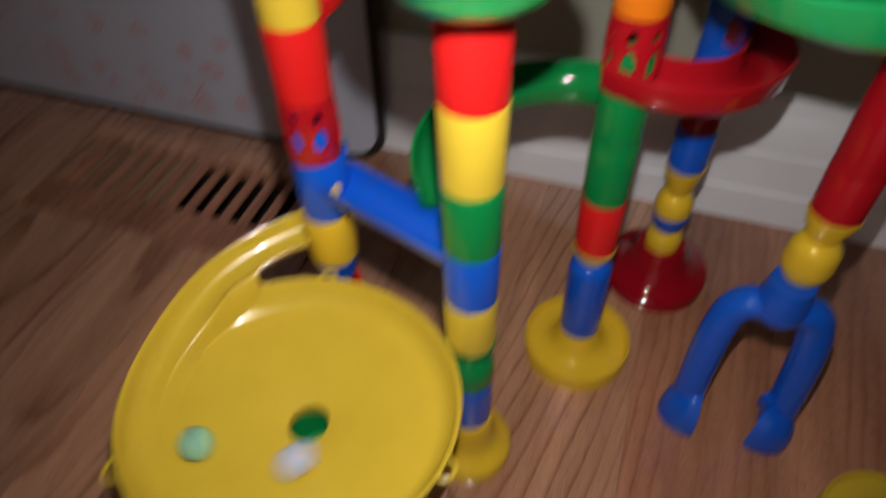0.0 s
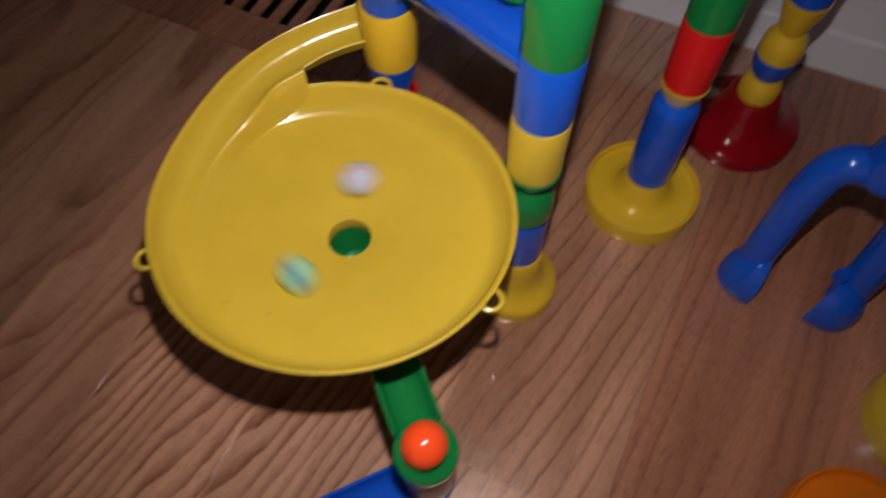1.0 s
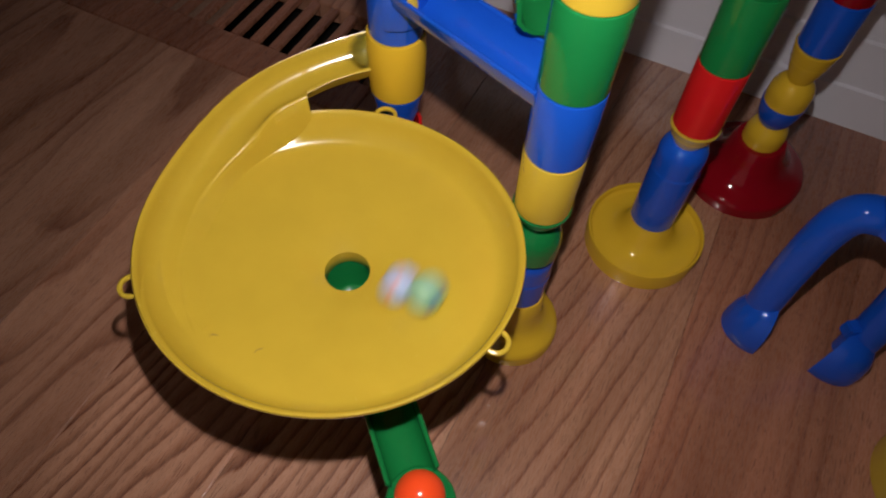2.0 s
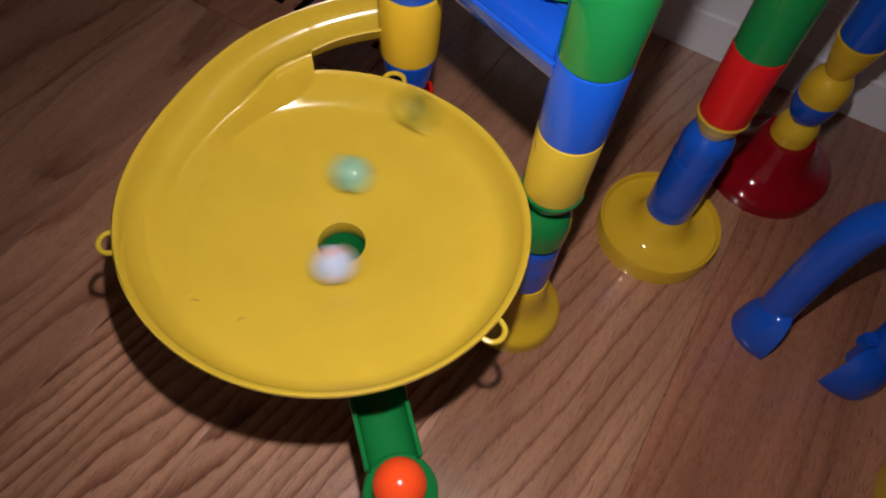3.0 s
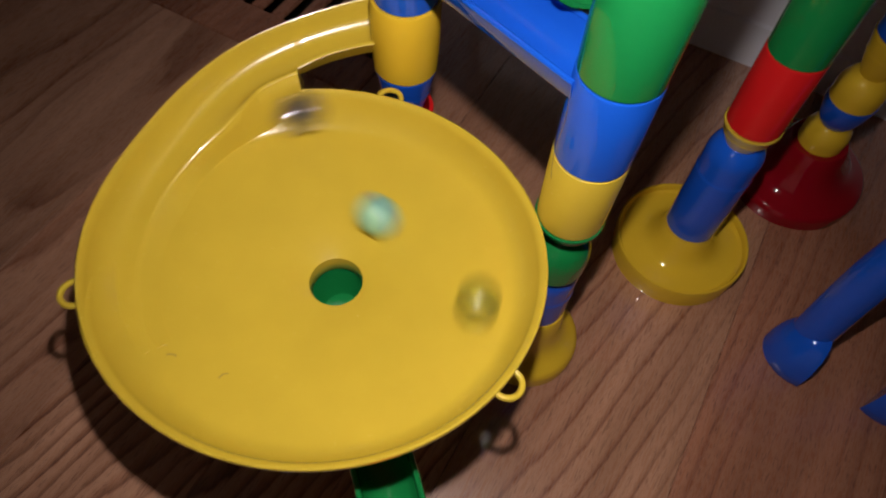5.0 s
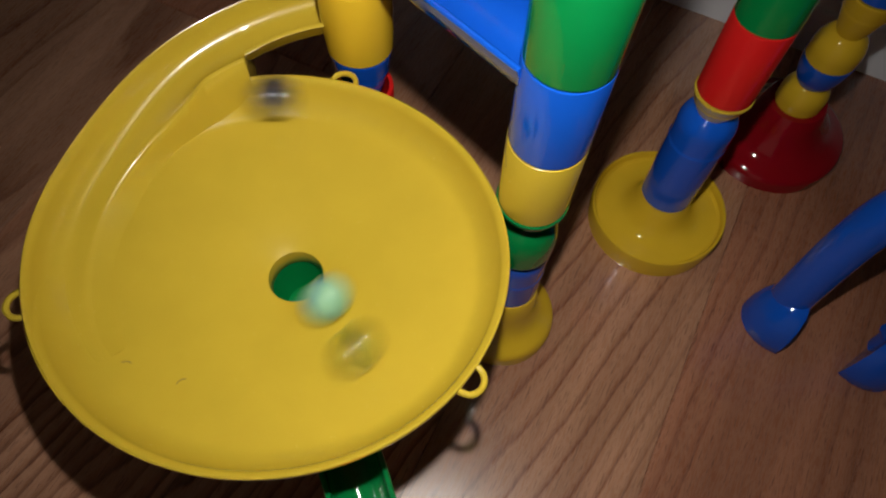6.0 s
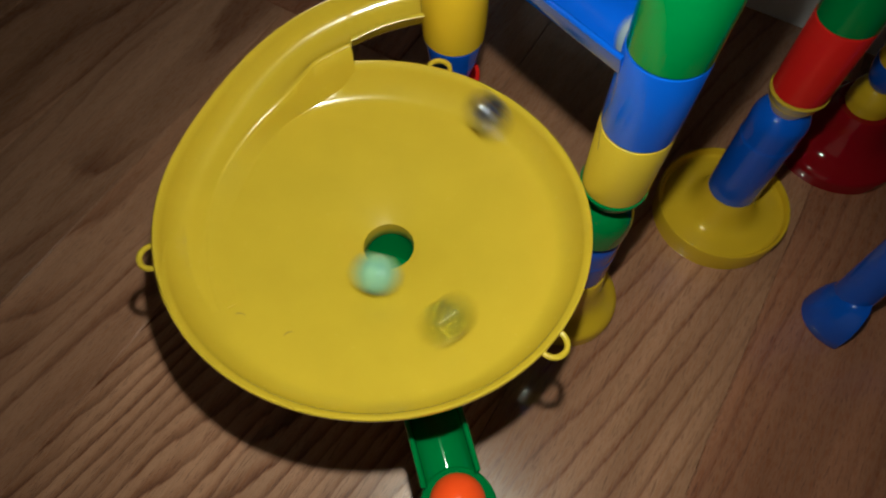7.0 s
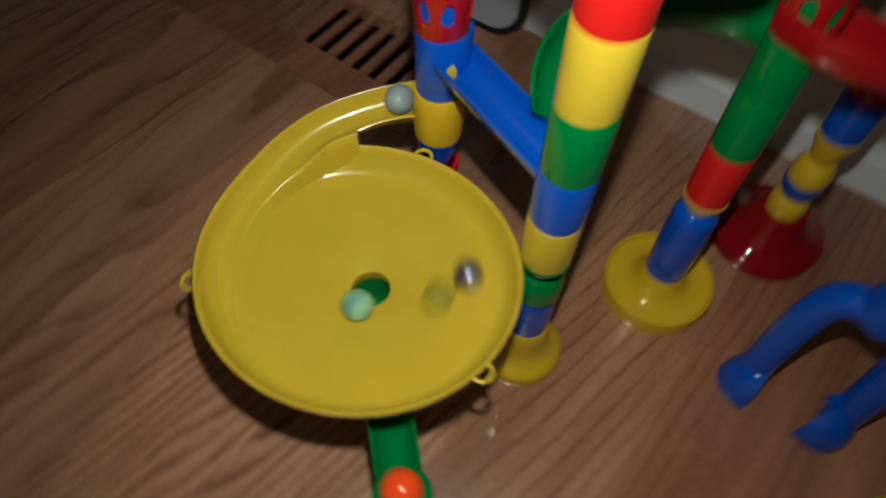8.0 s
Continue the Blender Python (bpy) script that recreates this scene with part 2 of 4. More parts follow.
def gutter(w, left, right, t=0.0016, deep=0.009, steps=8):
    """The outline of an open trough: half width w, wall heights over the floor at both sides."""
    inner, outer = [], []
    for k in range(steps + 1):
        a = math.pi * k / steps
        inner.append((-w * math.cos(a), deep - deep * math.sin(a)))
        outer.append((-(w + t) * math.cos(a), deep - (deep + t) * math.sin(a)))
    pts = [(-w - t * 0.3, max(left, deep) + t * 0.2), (-w, max(left, deep))] + inner[1:-1] + [(w, max(right, deep)), (w + t * 0.3, max(right, deep) + t * 0.2),
           (w + t, max(right, deep))] + outer[::-1][1:-1] + [(-w - t, max(left, deep))]
    return pts


def tube_along(points, r, seg=8):
    """A thin round rod through the points."""
    bm = bmesh.new()
    rows = []
    n = len(points)
    for k, p in enumerate(points):
        d = (points[min(k + 1, n - 1)] - points[max(k - 1, 0)]).normalized()
        a = d.orthogonal().normalized() if k == 0 else (rows_axis - d * rows_axis.dot(d)).normalized()
        rows_axis = a
        b = d.cross(a)
        rows.append([bm.verts.new(p + (a * math.cos(q) + b * math.sin(q)) * r) for q in [2 * math.pi * j / seg for j in range(seg)]])
    for k in range(n - 1):
        for j in range(seg):
            bm.faces.new((rows[k][j], rows[k + 1][j], rows[k + 1][(j + 1) % seg], rows[k][(j + 1) % seg]))
    bm.faces.new(rows[0][::-1])
    bm.faces.new(rows[-1])
    return bm


# ---- the small lamp that is carried over the lens: it lights the whole place ----
def camera_lamp():
    lp = thing("camera_lamp", "small black lamp head with a round white light", "lamp")
    # unseen housing, added so that its deep recess narrows the beam
    part("housing", lathe([(0.0, 0.0105), (0.0076, 0.0105), (0.0080, 0.0100), (0.0080, 0.0), (0.0076, -0.0003), (0.0065, -0.0006), (0.0065, 0.0073), (0.0, 0.0073)], 32), DUCT, lp, "unseen black housing that narrows the beam")
    m, nt, b = material("lamp_light")
    b.inputs["Base Color"].default_value = (0.8, 0.8, 0.8, 1)
    b.inputs["Emission Color"].default_value = (1.0, 0.955, 0.90, 1)
    b.inputs["Emission Strength"].default_value = LAMP_RADIANCE
    bm = bmesh.new()
    bmesh.ops.create_cone(bm, cap_ends=True, segments=16, radius1=0.0040, radius2=0.0040, depth=0.0006)
    bmesh.ops.translate(bm, vec=(0, 0, 0.0068), verts=bm.verts)
    part("light", bm, m, lp, "glowing white light")
    return lp


# ---- room: x along the wall, y into it, at the foot of the skirting ----
WALL_AT = pose(0.228, 0.266, 0, 0, 0, -34.5)
ROOM_L, ROOM_R, ROOM_B, ROOM_H = -1.7, 1.7, -2.6, 2.42


def room_part(name, bm, mat, label, category, kind="structure"):
    ob = new(name, mesh_of(name, bm, mat))
    ob.matrix_world = WALL_AT
    return tagged(ob, label, category, "", kind)


room_part("wall_north", box(bmesh.new(), ROOM_L, ROOM_R, 0.014, 0.114, -0.02, ROOM_H), WALL, "olive grey painted wall behind the toy", "wall")
def open_wall():
    """Unseen rear wall; the wide opening is added to let dim fill light in."""
    bm = bmesh.new()
    box(bm, ROOM_L, -0.9, ROOM_B - 0.1, ROOM_B, -0.02, ROOM_H)
    box(bm, 0.9, ROOM_R, ROOM_B - 0.1, ROOM_B, -0.02, ROOM_H)
    box(bm, -0.9, 0.9, ROOM_B - 0.1, ROOM_B, 2.05, ROOM_H)
    return bm


room_part("wall_south", open_wall(), WALL, "unseen olive grey wall with an opening added for fill light", "wall")
room_part("wall_west", box(bmesh.new(), ROOM_L - 0.1, ROOM_L, ROOM_B, 0.014, -0.02, ROOM_H), WALL, "plain olive grey painted wall", "wall")
room_part("wall_east", box(bmesh.new(), ROOM_R, ROOM_R + 0.1, ROOM_B, 0.014, -0.02, ROOM_H), WALL, "plain olive grey painted wall", "wall")
room_part("ceiling", box(bmesh.new(), ROOM_L - 0.1, ROOM_R + 0.1, ROOM_B - 0.1, 0.114, ROOM_H, ROOM_H + 0.1), CEIL, "plain white painted ceiling", "ceiling")


def skirting():
    outline = [(0.014, 0.0), (0.0, 0.0), (0.0, 0.034), (0.0022, 0.0355), (0.0022, 0.0385), (0.0, 0.040), (0.0, 0.074), (0.0022, 0.0755),
               (0.0022, 0.0785), (0.0, 0.080), (0.0, 0.104), (0.003, 0.108), (0.006, 0.112), (0.006, 0.118), (0.0085, 0.123), (0.014, 0.125)]
    bm = bmesh.new()
    a = [bm.verts.new((ROOM_L, y, z)) for y, z in outline]
    b = [bm.verts.new((ROOM_R, y, z)) for y, z in outline]
    for k in range(len(outline)):
        j = (k + 1) % len(outline)
        bm.faces.new((a[k], b[k], b[j], a[j]))
    return bm


room_part("baseboard", skirting(), TRIM, "tall white painted baseboard with moulded grooves", "baseboard")


# ---- floor: oak boards at right angles to the wall, with a slotted register let into them ----
REG = (-0.445, -0.150, -0.178, -0.048)     # x0, x1, y0, y1
floor = room_part("floor", box(bmesh.new(), ROOM_L, ROOM_R, ROOM_B, 0.014, -0.16, -0.14), DUCT, "varnished red oak board floor", "floor")


def boards():
    edges = [-0.430, -0.335, -0.251, -0.168, -0.074, 0.030, 0.135, 0.230, 0.325, 0.420]
    x = -0.430
    while x > ROOM_L:
        x -= random.choice((0.095, 0.095, 0.105))
        edges.insert(0, max(x, ROOM_L))
    x = 0.420
    while x < ROOM_R:
        x += random.choice((0.095, 0.095, 0.105))
        edges.append(min(x, ROOM_R))
    gap = 0.00014
    for x0, x1 in zip(edges, edges[1:]):
        cuts = [0.0135]
        first = -0.402 if abs(x0 - 0.030) < 1e-6 else -0.305 if -0.17 < x0 < 0 else -random.uniform(0.55, 1.1)
        y = first
        while y > ROOM_B:
            cuts.append(y)
            y -= random.uniform(0.6, 1.3)
        cuts.append(ROOM_B)
        for y1, y0 in zip(cuts, cuts[1:]):
            spans = [(x0, x1, y0, y1)]
            if x1 > REG[0] and x0 < REG[1] and y1 > REG[2]:
                spans = [(x0, x1, y0, REG[2]), (x0, x1, REG[3], y1)]
                if x0 < REG[0]:
                    spans.append((x0, REG[0], REG[2], REG[3]))
                if x1 > REG[1]:
                    spans.append((REG[1], x1, REG[2], REG[3]))
            for a, b, c, d in spans:
                bm = box(bmesh.new(), a + gap, b - gap, c + gap, d - gap, -0.018, 0.0, 0.0007)
                part("plank", bm, OAK_RED if a > 0.13 else OAK_MILD if b < -0.16 else OAK_PLAIN if b < 0.04 and d > -0.30 else OAK if b < 0.04 else OAK_FINE, floor)


def register():
    reg = thing("floor_register", "slotted wooden floor register set flush into oak boards", "floor vent", WALL_AT)
    x0, x1, y0, y1 = REG
    f0, f1 = y0 + 0.0370, y1 - 0.0235       # the slots lie between a wide front rail and a narrower back rail
    for a, b, c, d, mat in ((x0, x1, y0, f0 - 0.0005, OAK_RED), (x0, x1, f1 + 0.0005, y1, OAK_MILD), (x0, x0 + 0.014, f0, f1, OAK_MILD), (x1 - 0.010, x1, f0, f1, OAK_MILD)):
        part("rail", box(bmesh.new(), a + 0.0006, b - 0.0006, c, d, -0.016, 0.0012, 0.0008), mat, reg)
    x, pitch = x0 + 0.0245, 0.0193
    while x < x1 - 0.012:
        part("slat", box(bmesh.new(), x - 0.0043, x + 0.0043, f0, f1, -0.0042, 0.0006, 0.0006), OAK_RED, reg)
        x += pitch
    bm = box(bmesh.new(), x0 + 0.0145, -0.307, f0, f1, -0.0095, -0.0055)
    part("damper", bm, OAK_PALE, reg, "pale wooden damper plate under the slots")
    bm = bmesh.new()
    for a, b, c, d in ((x0, x0 + 0.002, y0, y1), (x1 - 0.002, x1, y0, y1), (x0, x1, y0, y0 + 0.002), (x0, x1, y1 - 0.002, y1)):
        box(bm, a, b, c, d, -0.138, -0.019)
    part("duct", bm, DUCT, reg, "dark sheet metal duct")


def drawing_board():
    """White board with a rounded black rim and red scribbles, leant on the skirting."""
    brd = thing("drawing_board", "white drawing board with black rim and red scribbles", "board",
                WALL_AT @ pose(0, -0.020, 0.001, -1.5))
    x0, x1, z1, r = -1.15, -0.134, 0.62, 0.036
    ring = []
    for cx, cz, a0 in ((x1 - r, r, -90), (x1 - r, z1 - r, 0), (x0 + r, z1 - r, 90), (x0 + r, r, 180)):
        for k in range(9):
            a = radians(a0 + 90 * k / 8)
            ring.append((cx + r * math.cos(a), cz + r * math.sin(a)))
    bm = bmesh.new()
    f = [bm.verts.new((x, -0.003, z)) for x, z in ring]
    b = [bm.verts.new((x, 0.006, z)) for x, z in ring]
    bm.faces.new(f)
    bm.faces.new(b[::-1])
    for k in range(len(ring)):
        j = (k + 1) % len(ring)
        bm.faces.new((f[k], b[k], b[j], f[j]))
    part("panel", bm, BOARD, brd, "white panel")
    pts = [Vector((x, 0, z)) for x, z in ring]
    bm = bmesh.new()
    n, seg, rr = len(pts), 8, 0.0046
    rows = []
    for k in range(n):
        d = (pts[(k + 1) % n] - pts[k - 1]).normalized()
        o = Vector((d.z, 0, -d.x))
        rows.append([bm.verts.new(pts[k] + o * rr * math.cos(q) + Vector((0, 1, 0)) * rr * 1.3 * math.sin(q)) for q in [2 * math.pi * j / seg for j in range(seg)]])
    for k in range(n):
        for j in range(seg):
            bm.faces.new((rows[k][j], rows[(k + 1) % n][j], rows[(k + 1) % n][(j + 1) % seg], rows[k][(j + 1) % seg]))
    part("rim", bm, BLACK, brd, "black rubber rim")
    rnd = random.Random(5)
    bm = bmesh.new()
    for row, (z, x_from, x_to) in enumerate(((0.028, -0.50, -0.19), (0.060, -0.62, -0.22), (0.098, -0.66, -0.25))):
        x = x_from
        while x < x_to:
            size = rnd.uniform(0.004, 0.013)
            turns, squash, ph, lift = rnd.uniform(0.6, 2.0), rnd.uniform(0.6, 1.6), rnd.uniform(0, 6), rnd.uniform(-0.010, 0.012)
            line = []
            for k in range(26):
                q = ph + turns * 2 * math.pi * k / 25
                rad = size * (0.45 + 0.55 * abs(math.sin(1.5 * q + ph)))
                line.append((x + rad * math.cos(q) + 0.010 * k / 25, z + lift + rad * squash * math.sin(q)))
            for (xa, za), (xb, zb) in zip(line, line[1:]):
                d = Vector((xb - xa, zb - za))
                if d.length < 1e-6:
                    continue
                o = Vector((-d.y, d.x)).normalized() * 0.0009
                vs = [bm.verts.new((px, -0.0034, pz)) for px, pz in ((xa - o.x, za - o.y), (xb - o.x, zb - o.y), (xb + o.x, zb + o.y), (xa + o.x, za + o.y))]
                bm.faces.new(vs)
            x += rnd.uniform(0.020, 0.060)
    ob = part("scribble", bm, MARKER, brd, "red marker scribbles")
    ob["kind"] = "stuff"


# ---- pieces of the marble run; every one stands on z = z0 of its tower ----
TUBE_R = 0.0132


def tube_profile(z0, z1, r=TUBE_R, wall=0.0019):
    b = 0.0006
    return [(r - wall, z0), (r - b, z0), (r - 0.0001, z0 + b), (r + 0.0001, z1 - 1.2 * b), (r - 0.0001, z1 - 0.4 * b), (r - b, z1), (r - wall, z1)]


def piece(kind, z0, z1):
    r = TUBE_R
    h = z1 - z0
    if kind == "tube":
        return lathe(tube_profile(z0, z1))
    if kind == "socket":        # barrel that takes a ramp's end
        pts = tube_profile(z0, z1, 0.0141)
        return lathe([(q + 0.0004 * math.sin(math.pi * (z - z0) / h), z) for q, z in pts[:3]] + [(0.0145, z0 + h * 0.3), (0.0145, z0 + h * 0.6)] + pts[3:])
    if kind == "thin_tube":
        return lathe(tube_profile(z0, z1, 0.0116))
    if kind == "cup":       # round-bottomed cup with a thin rim
        pts = [(0.0, z0)]
        for k in range(1, 9):
            a = math.pi / 2 * k / 8
            pts.append((0.0056 + 0.0076 * (k / 8) ** 0.8, z0 + h * 0.88 * (k / 8) ** 1.25))
        pts += [(0.0135, z1 - 0.0016), (0.0137, z1 - 0.0008), (0.0135, z1 - 0.0001), (0.0124, z1 - 0.0001), (0.0118, z0 + h * 0.6), (0.0, z0 + h * 0.3)]
        return lathe(pts)
    if kind in ("capped_tube", "wide_capped_tube"):   # tube with a domed shoulder
        w = 0.0010 if kind == "wide_capped_tube" else 0.0
        pts = [(0.0095, z0), (0.0129 + w, z0), (0.0133 + w, z0 + 0.0004), (0.0133 + w, z0 + 0.0015), (0.0134 + w, z1 - 0.0240), (0.0134 + w, z1 - 0.0226), (0.0131 + w, z1 - 0.0222), (0.0131 + w, z1 - 0.0212), (0.0132 + w, z1 - 0.0120), (0.0132 + w, z1 - 0.011)]
        for k in range(1, 10):
            a = math.pi / 2 * k / 9
            pts.append((0.0052 + (0.0080 + w) * max(0.0, math.cos(a)) ** 0.8, z1 - 0.011 + 0.011 * math.sin(a)))
        pts += [(0.0045, z1), (0.0045, z1 - 0.004), (0.0095, z1 - 0.012)]
        return lathe(pts)
    if kind == "bowl_cup":      # round-bottomed bowl on a narrow neck
        pts = [(0.0, z0)] + [(0.0045 + 0.0095 * math.sin(math.pi / 2 * k / 9), z0 + h * (1 - math.cos(math.pi / 2 * k / 9))) for k in range(10)]
        pts += [(0.0139, z1 + 0.0004), (0.0128, z1), (0.0110, z0 + h * 0.5), (0.0, z0 + h * 0.3)]
        return lathe(pts)
    if kind == "dome":          # hollow round-topped cap with a short straight wall
        pts = [(0.0115, z0), (0.0132, z0), (0.0136, z0 + 0.0004), (0.0137, z0 + h * 0.34)]
        for k in range(1, 12):
            a = radians(70) * k / 11
            pts.append((0.0137 * math.cos(a), z0 + h * 0.34 + h * 0.66 * math.sin(a) / 0.9397))
        pts += [(0.0040, z1), (0.0040, z1 - 0.003), (0.0115, z0 + h * 0.4)]
        return lathe(pts)
    if kind == "base":          # wide foot with a raised lip and a flared neck
        pts = [(0.0105, 0.0), (0.0374, 0.0), (0.0386, 0.0012), (0.0390, 0.0160), (0.0387, 0.0170), (0.0380, 0.0173), (0.0374, 0.0170), (0.0369, 0.0158), (0.0366, 0.0128)]
        for k in range(0, 9):
            a = k / 8
            pts.append((0.0350 - 0.0215 * a ** 0.75, 0.0116 + 0.0010 * a + (z1 - 0.0132) * a ** 3.8))
        pts += [(0.0130, z1), (0.0105, z1)]
        return lathe(pts, 64)
    if kind == "cone_base":     # wide foot that rises to a broad cone
        pts = [(0.0105, 0.0), (0.0398, 0.0), (0.0410, 0.0012), (0.0412, 0.0110), (0.0408, 0.0132), (0.0392, 0.0148), (0.0366, 0.0160), (0.0325, 0.0180), (0.0275, 0.0215),
               (0.0230, 0.0275), (0.0198, 0.0350), (0.0176, z1 - 0.001), (0.0166, z1), (0.0105, z1)]
        return lathe(pts, 64)
    if kind == "small_base":    # round-shouldered foot with a flared neck
        q = min(1.0, z1 / 0.054)
        pts = [(0.0105, 0.0), (0.0266, 0.0), (0.0278, 0.0012), (0.0280, 0.0095 * q), (0.0274, 0.0125 * q), (0.0256, 0.0150 * q), (0.0225, 0.0174 * q), (0.0190, 0.0210 * q),
               (0.0164, 0.0270 * q), (0.0149, 0.0360 * q), (0.0140, z1 - 0.0005), (0.0136, z1), (0.0105, z1)]
        return lathe(pts, 56)
    if kind == "cage":          # tube with tall rounded windows
        bm = bmesh.new()
        n, per = 7, 14
        seg = n * per
        lo, hi = z0 + 0.26 * h, z0 + 0.64 * h
        lo2, hi2 = z0 + 0.72 * h, z0 + 0.90 * h
        zs = [z0, lo] + [lo + (hi - lo) * k / 8 for k in range(1, 8)] + [hi] + [lo2 + (hi2 - lo2) * k / 4 for k in range(5)] + [z1]
        grid = {}
        for rr in (0, 1):
            for j, z in enumerate(zs):
                for k in range(seg):
                    a = 2 * math.pi * k / seg
                    rad = (r + 0.0010 * math.sin(math.pi * (z - z0) / h)) - 0.0019 * rr
                    grid[rr, j, k] = bm.verts.new((rad * math.cos(a), rad * math.sin(a), z))
        def hole(j, k):
            z = (zs[j] + zs[j + 1]) / 2
            u = ((k % per) + 0.5 - per / 2) / (per * 0.30)
            if lo < z < hi:         # tear-shaped windows
                v = (z - (lo + hi) / 2) / ((hi - lo) / 2)
                return abs(u) / (1.0 - 0.35 * max(0.0, v)) < math.sqrt(max(0.0, 1 - abs(v) ** 2.6))
            if lo2 < z < hi2:       # small round holes over them
                v = (z - (lo2 + hi2) / 2) / ((hi2 - lo2) / 2)
                return (u * 1.2) ** 2 + v * v < 1
            return False
        for j in range(len(zs) - 1):
            for k in range(seg):
                if hole(j, k):
                    continue
                q = (k + 1) % seg
                bm.faces.new((grid[0, j, k], grid[0, j, q], grid[0, j + 1, q], grid[0, j + 1, k]))
                bm.faces.new((grid[1, j, k], grid[1, j + 1, k], grid[1, j + 1, q], grid[1, j, q]))
        for k in range(seg):
            q = (k + 1) % seg
            bm.faces.new((grid[0, 0, k], grid[1, 0, k], grid[1, 0, q], grid[0, 0, q]))
            e = len(zs) - 1
            bm.faces.new((grid[0, e, k], grid[0, e, q], grid[1, e, q], grid[1, e, k]))
        border = [e for e in bm.edges if len(e.link_faces) == 1]
        pairs = {v: w for key, v in grid.items() if key[0] == 0 for w in (grid[1, key[1], key[2]],)}
        for e in border:
            a, b = e.verts
            if a in pairs and b in pairs:
                bm.faces.new((a, b, pairs[b], pairs[a]))
        for v in [v for v in bm.verts if not v.link_faces]:
            bm.verts.remove(v)
        return bm
    if kind == "dish":          # wide shallow dish
        bm = lathe([(0.0105, z0), (r, z0), (r, z0 + 0.008), (0.026, z0 + 0.012), (0.043, z0 + 0.018), (0.054, z0 + 0.026), (0.0588, z1 - 0.002), (0.0600, z1 - 0.0008),
                    (0.0596, z1), (0.0576, z1), (0.0530, z0 + 0.031), (0.042, z0 + 0.023), (0.012, z0 + 0.016)], 96)
        for v in bm.verts:          # the neck sits off the middle
            away = max(0.0, (math.hypot(v.co.x, v.co.y) - r) / 0.0468)
            v.co.x -= 0.039 * away
            v.co.y += 0.032 * away
        return bm
    if kind == "bowl":          # wide open funnel
        pts = [(0.0105, z0), (TUBE_R, z0), (TUBE_R, z0 + 0.001)]
        big = 0.034
        for k in range(0, 7):
            a = k / 6
            pts.append((TUBE_R + (big - TUBE_R) * a, z0 + 0.002 + (h - 0.004) * a ** 2.4))
        pts += [(big + 0.0012, z1 - 0.001), (big + 0.0008, z1), (big - 0.001, z1), (TUBE_R + 0.006, z0 + 0.006), (0.0105, z0 + 0.004)]
        return lathe(pts, 64)
    raise ValueError(kind)


NAMES = {"thin_tube": "inner_tube", "capped_tube": "domed_tube", "wide_capped_tube": "domed_tube", "dome": "domed_cap", "small_base": "base", "cone_base": "base", "bowl_cup": "cup"}


def tower(label, foot, lean, pieces):
    """foot: where its axis meets the floor; lean: how far the axis drifts per metre of height."""
    lx, ly = lean
    ax = Vector((lx, ly, 1)).normalized()
    turn = Vector((0, 0, 1)).rotation_difference(ax).to_matrix().to_4x4()
    tw = thing("marble_run_tower", label, "toy tower", Matrix.Translation((*foot, 0)) @ turn, "towers of the marble run")
    for kind, mat, z0, z1 in pieces:
        part(NAMES.get(kind, kind), piece(kind, z0, z1), mat, tw, {YELLOW: "yellow", WARM_YELLOW: "yellow", RED: "red", DARK_RED: "dark red", CRIMSON: "crimson", GREEN: "green", BLUE: "blue", ORANGE: "orange",
             LIT_GREEN: "lamp-brightened green", SMOKY: "smoky clear"}[mat] + " plastic " + NAMES.get(kind, kind).replace("_", " "))
    return tw


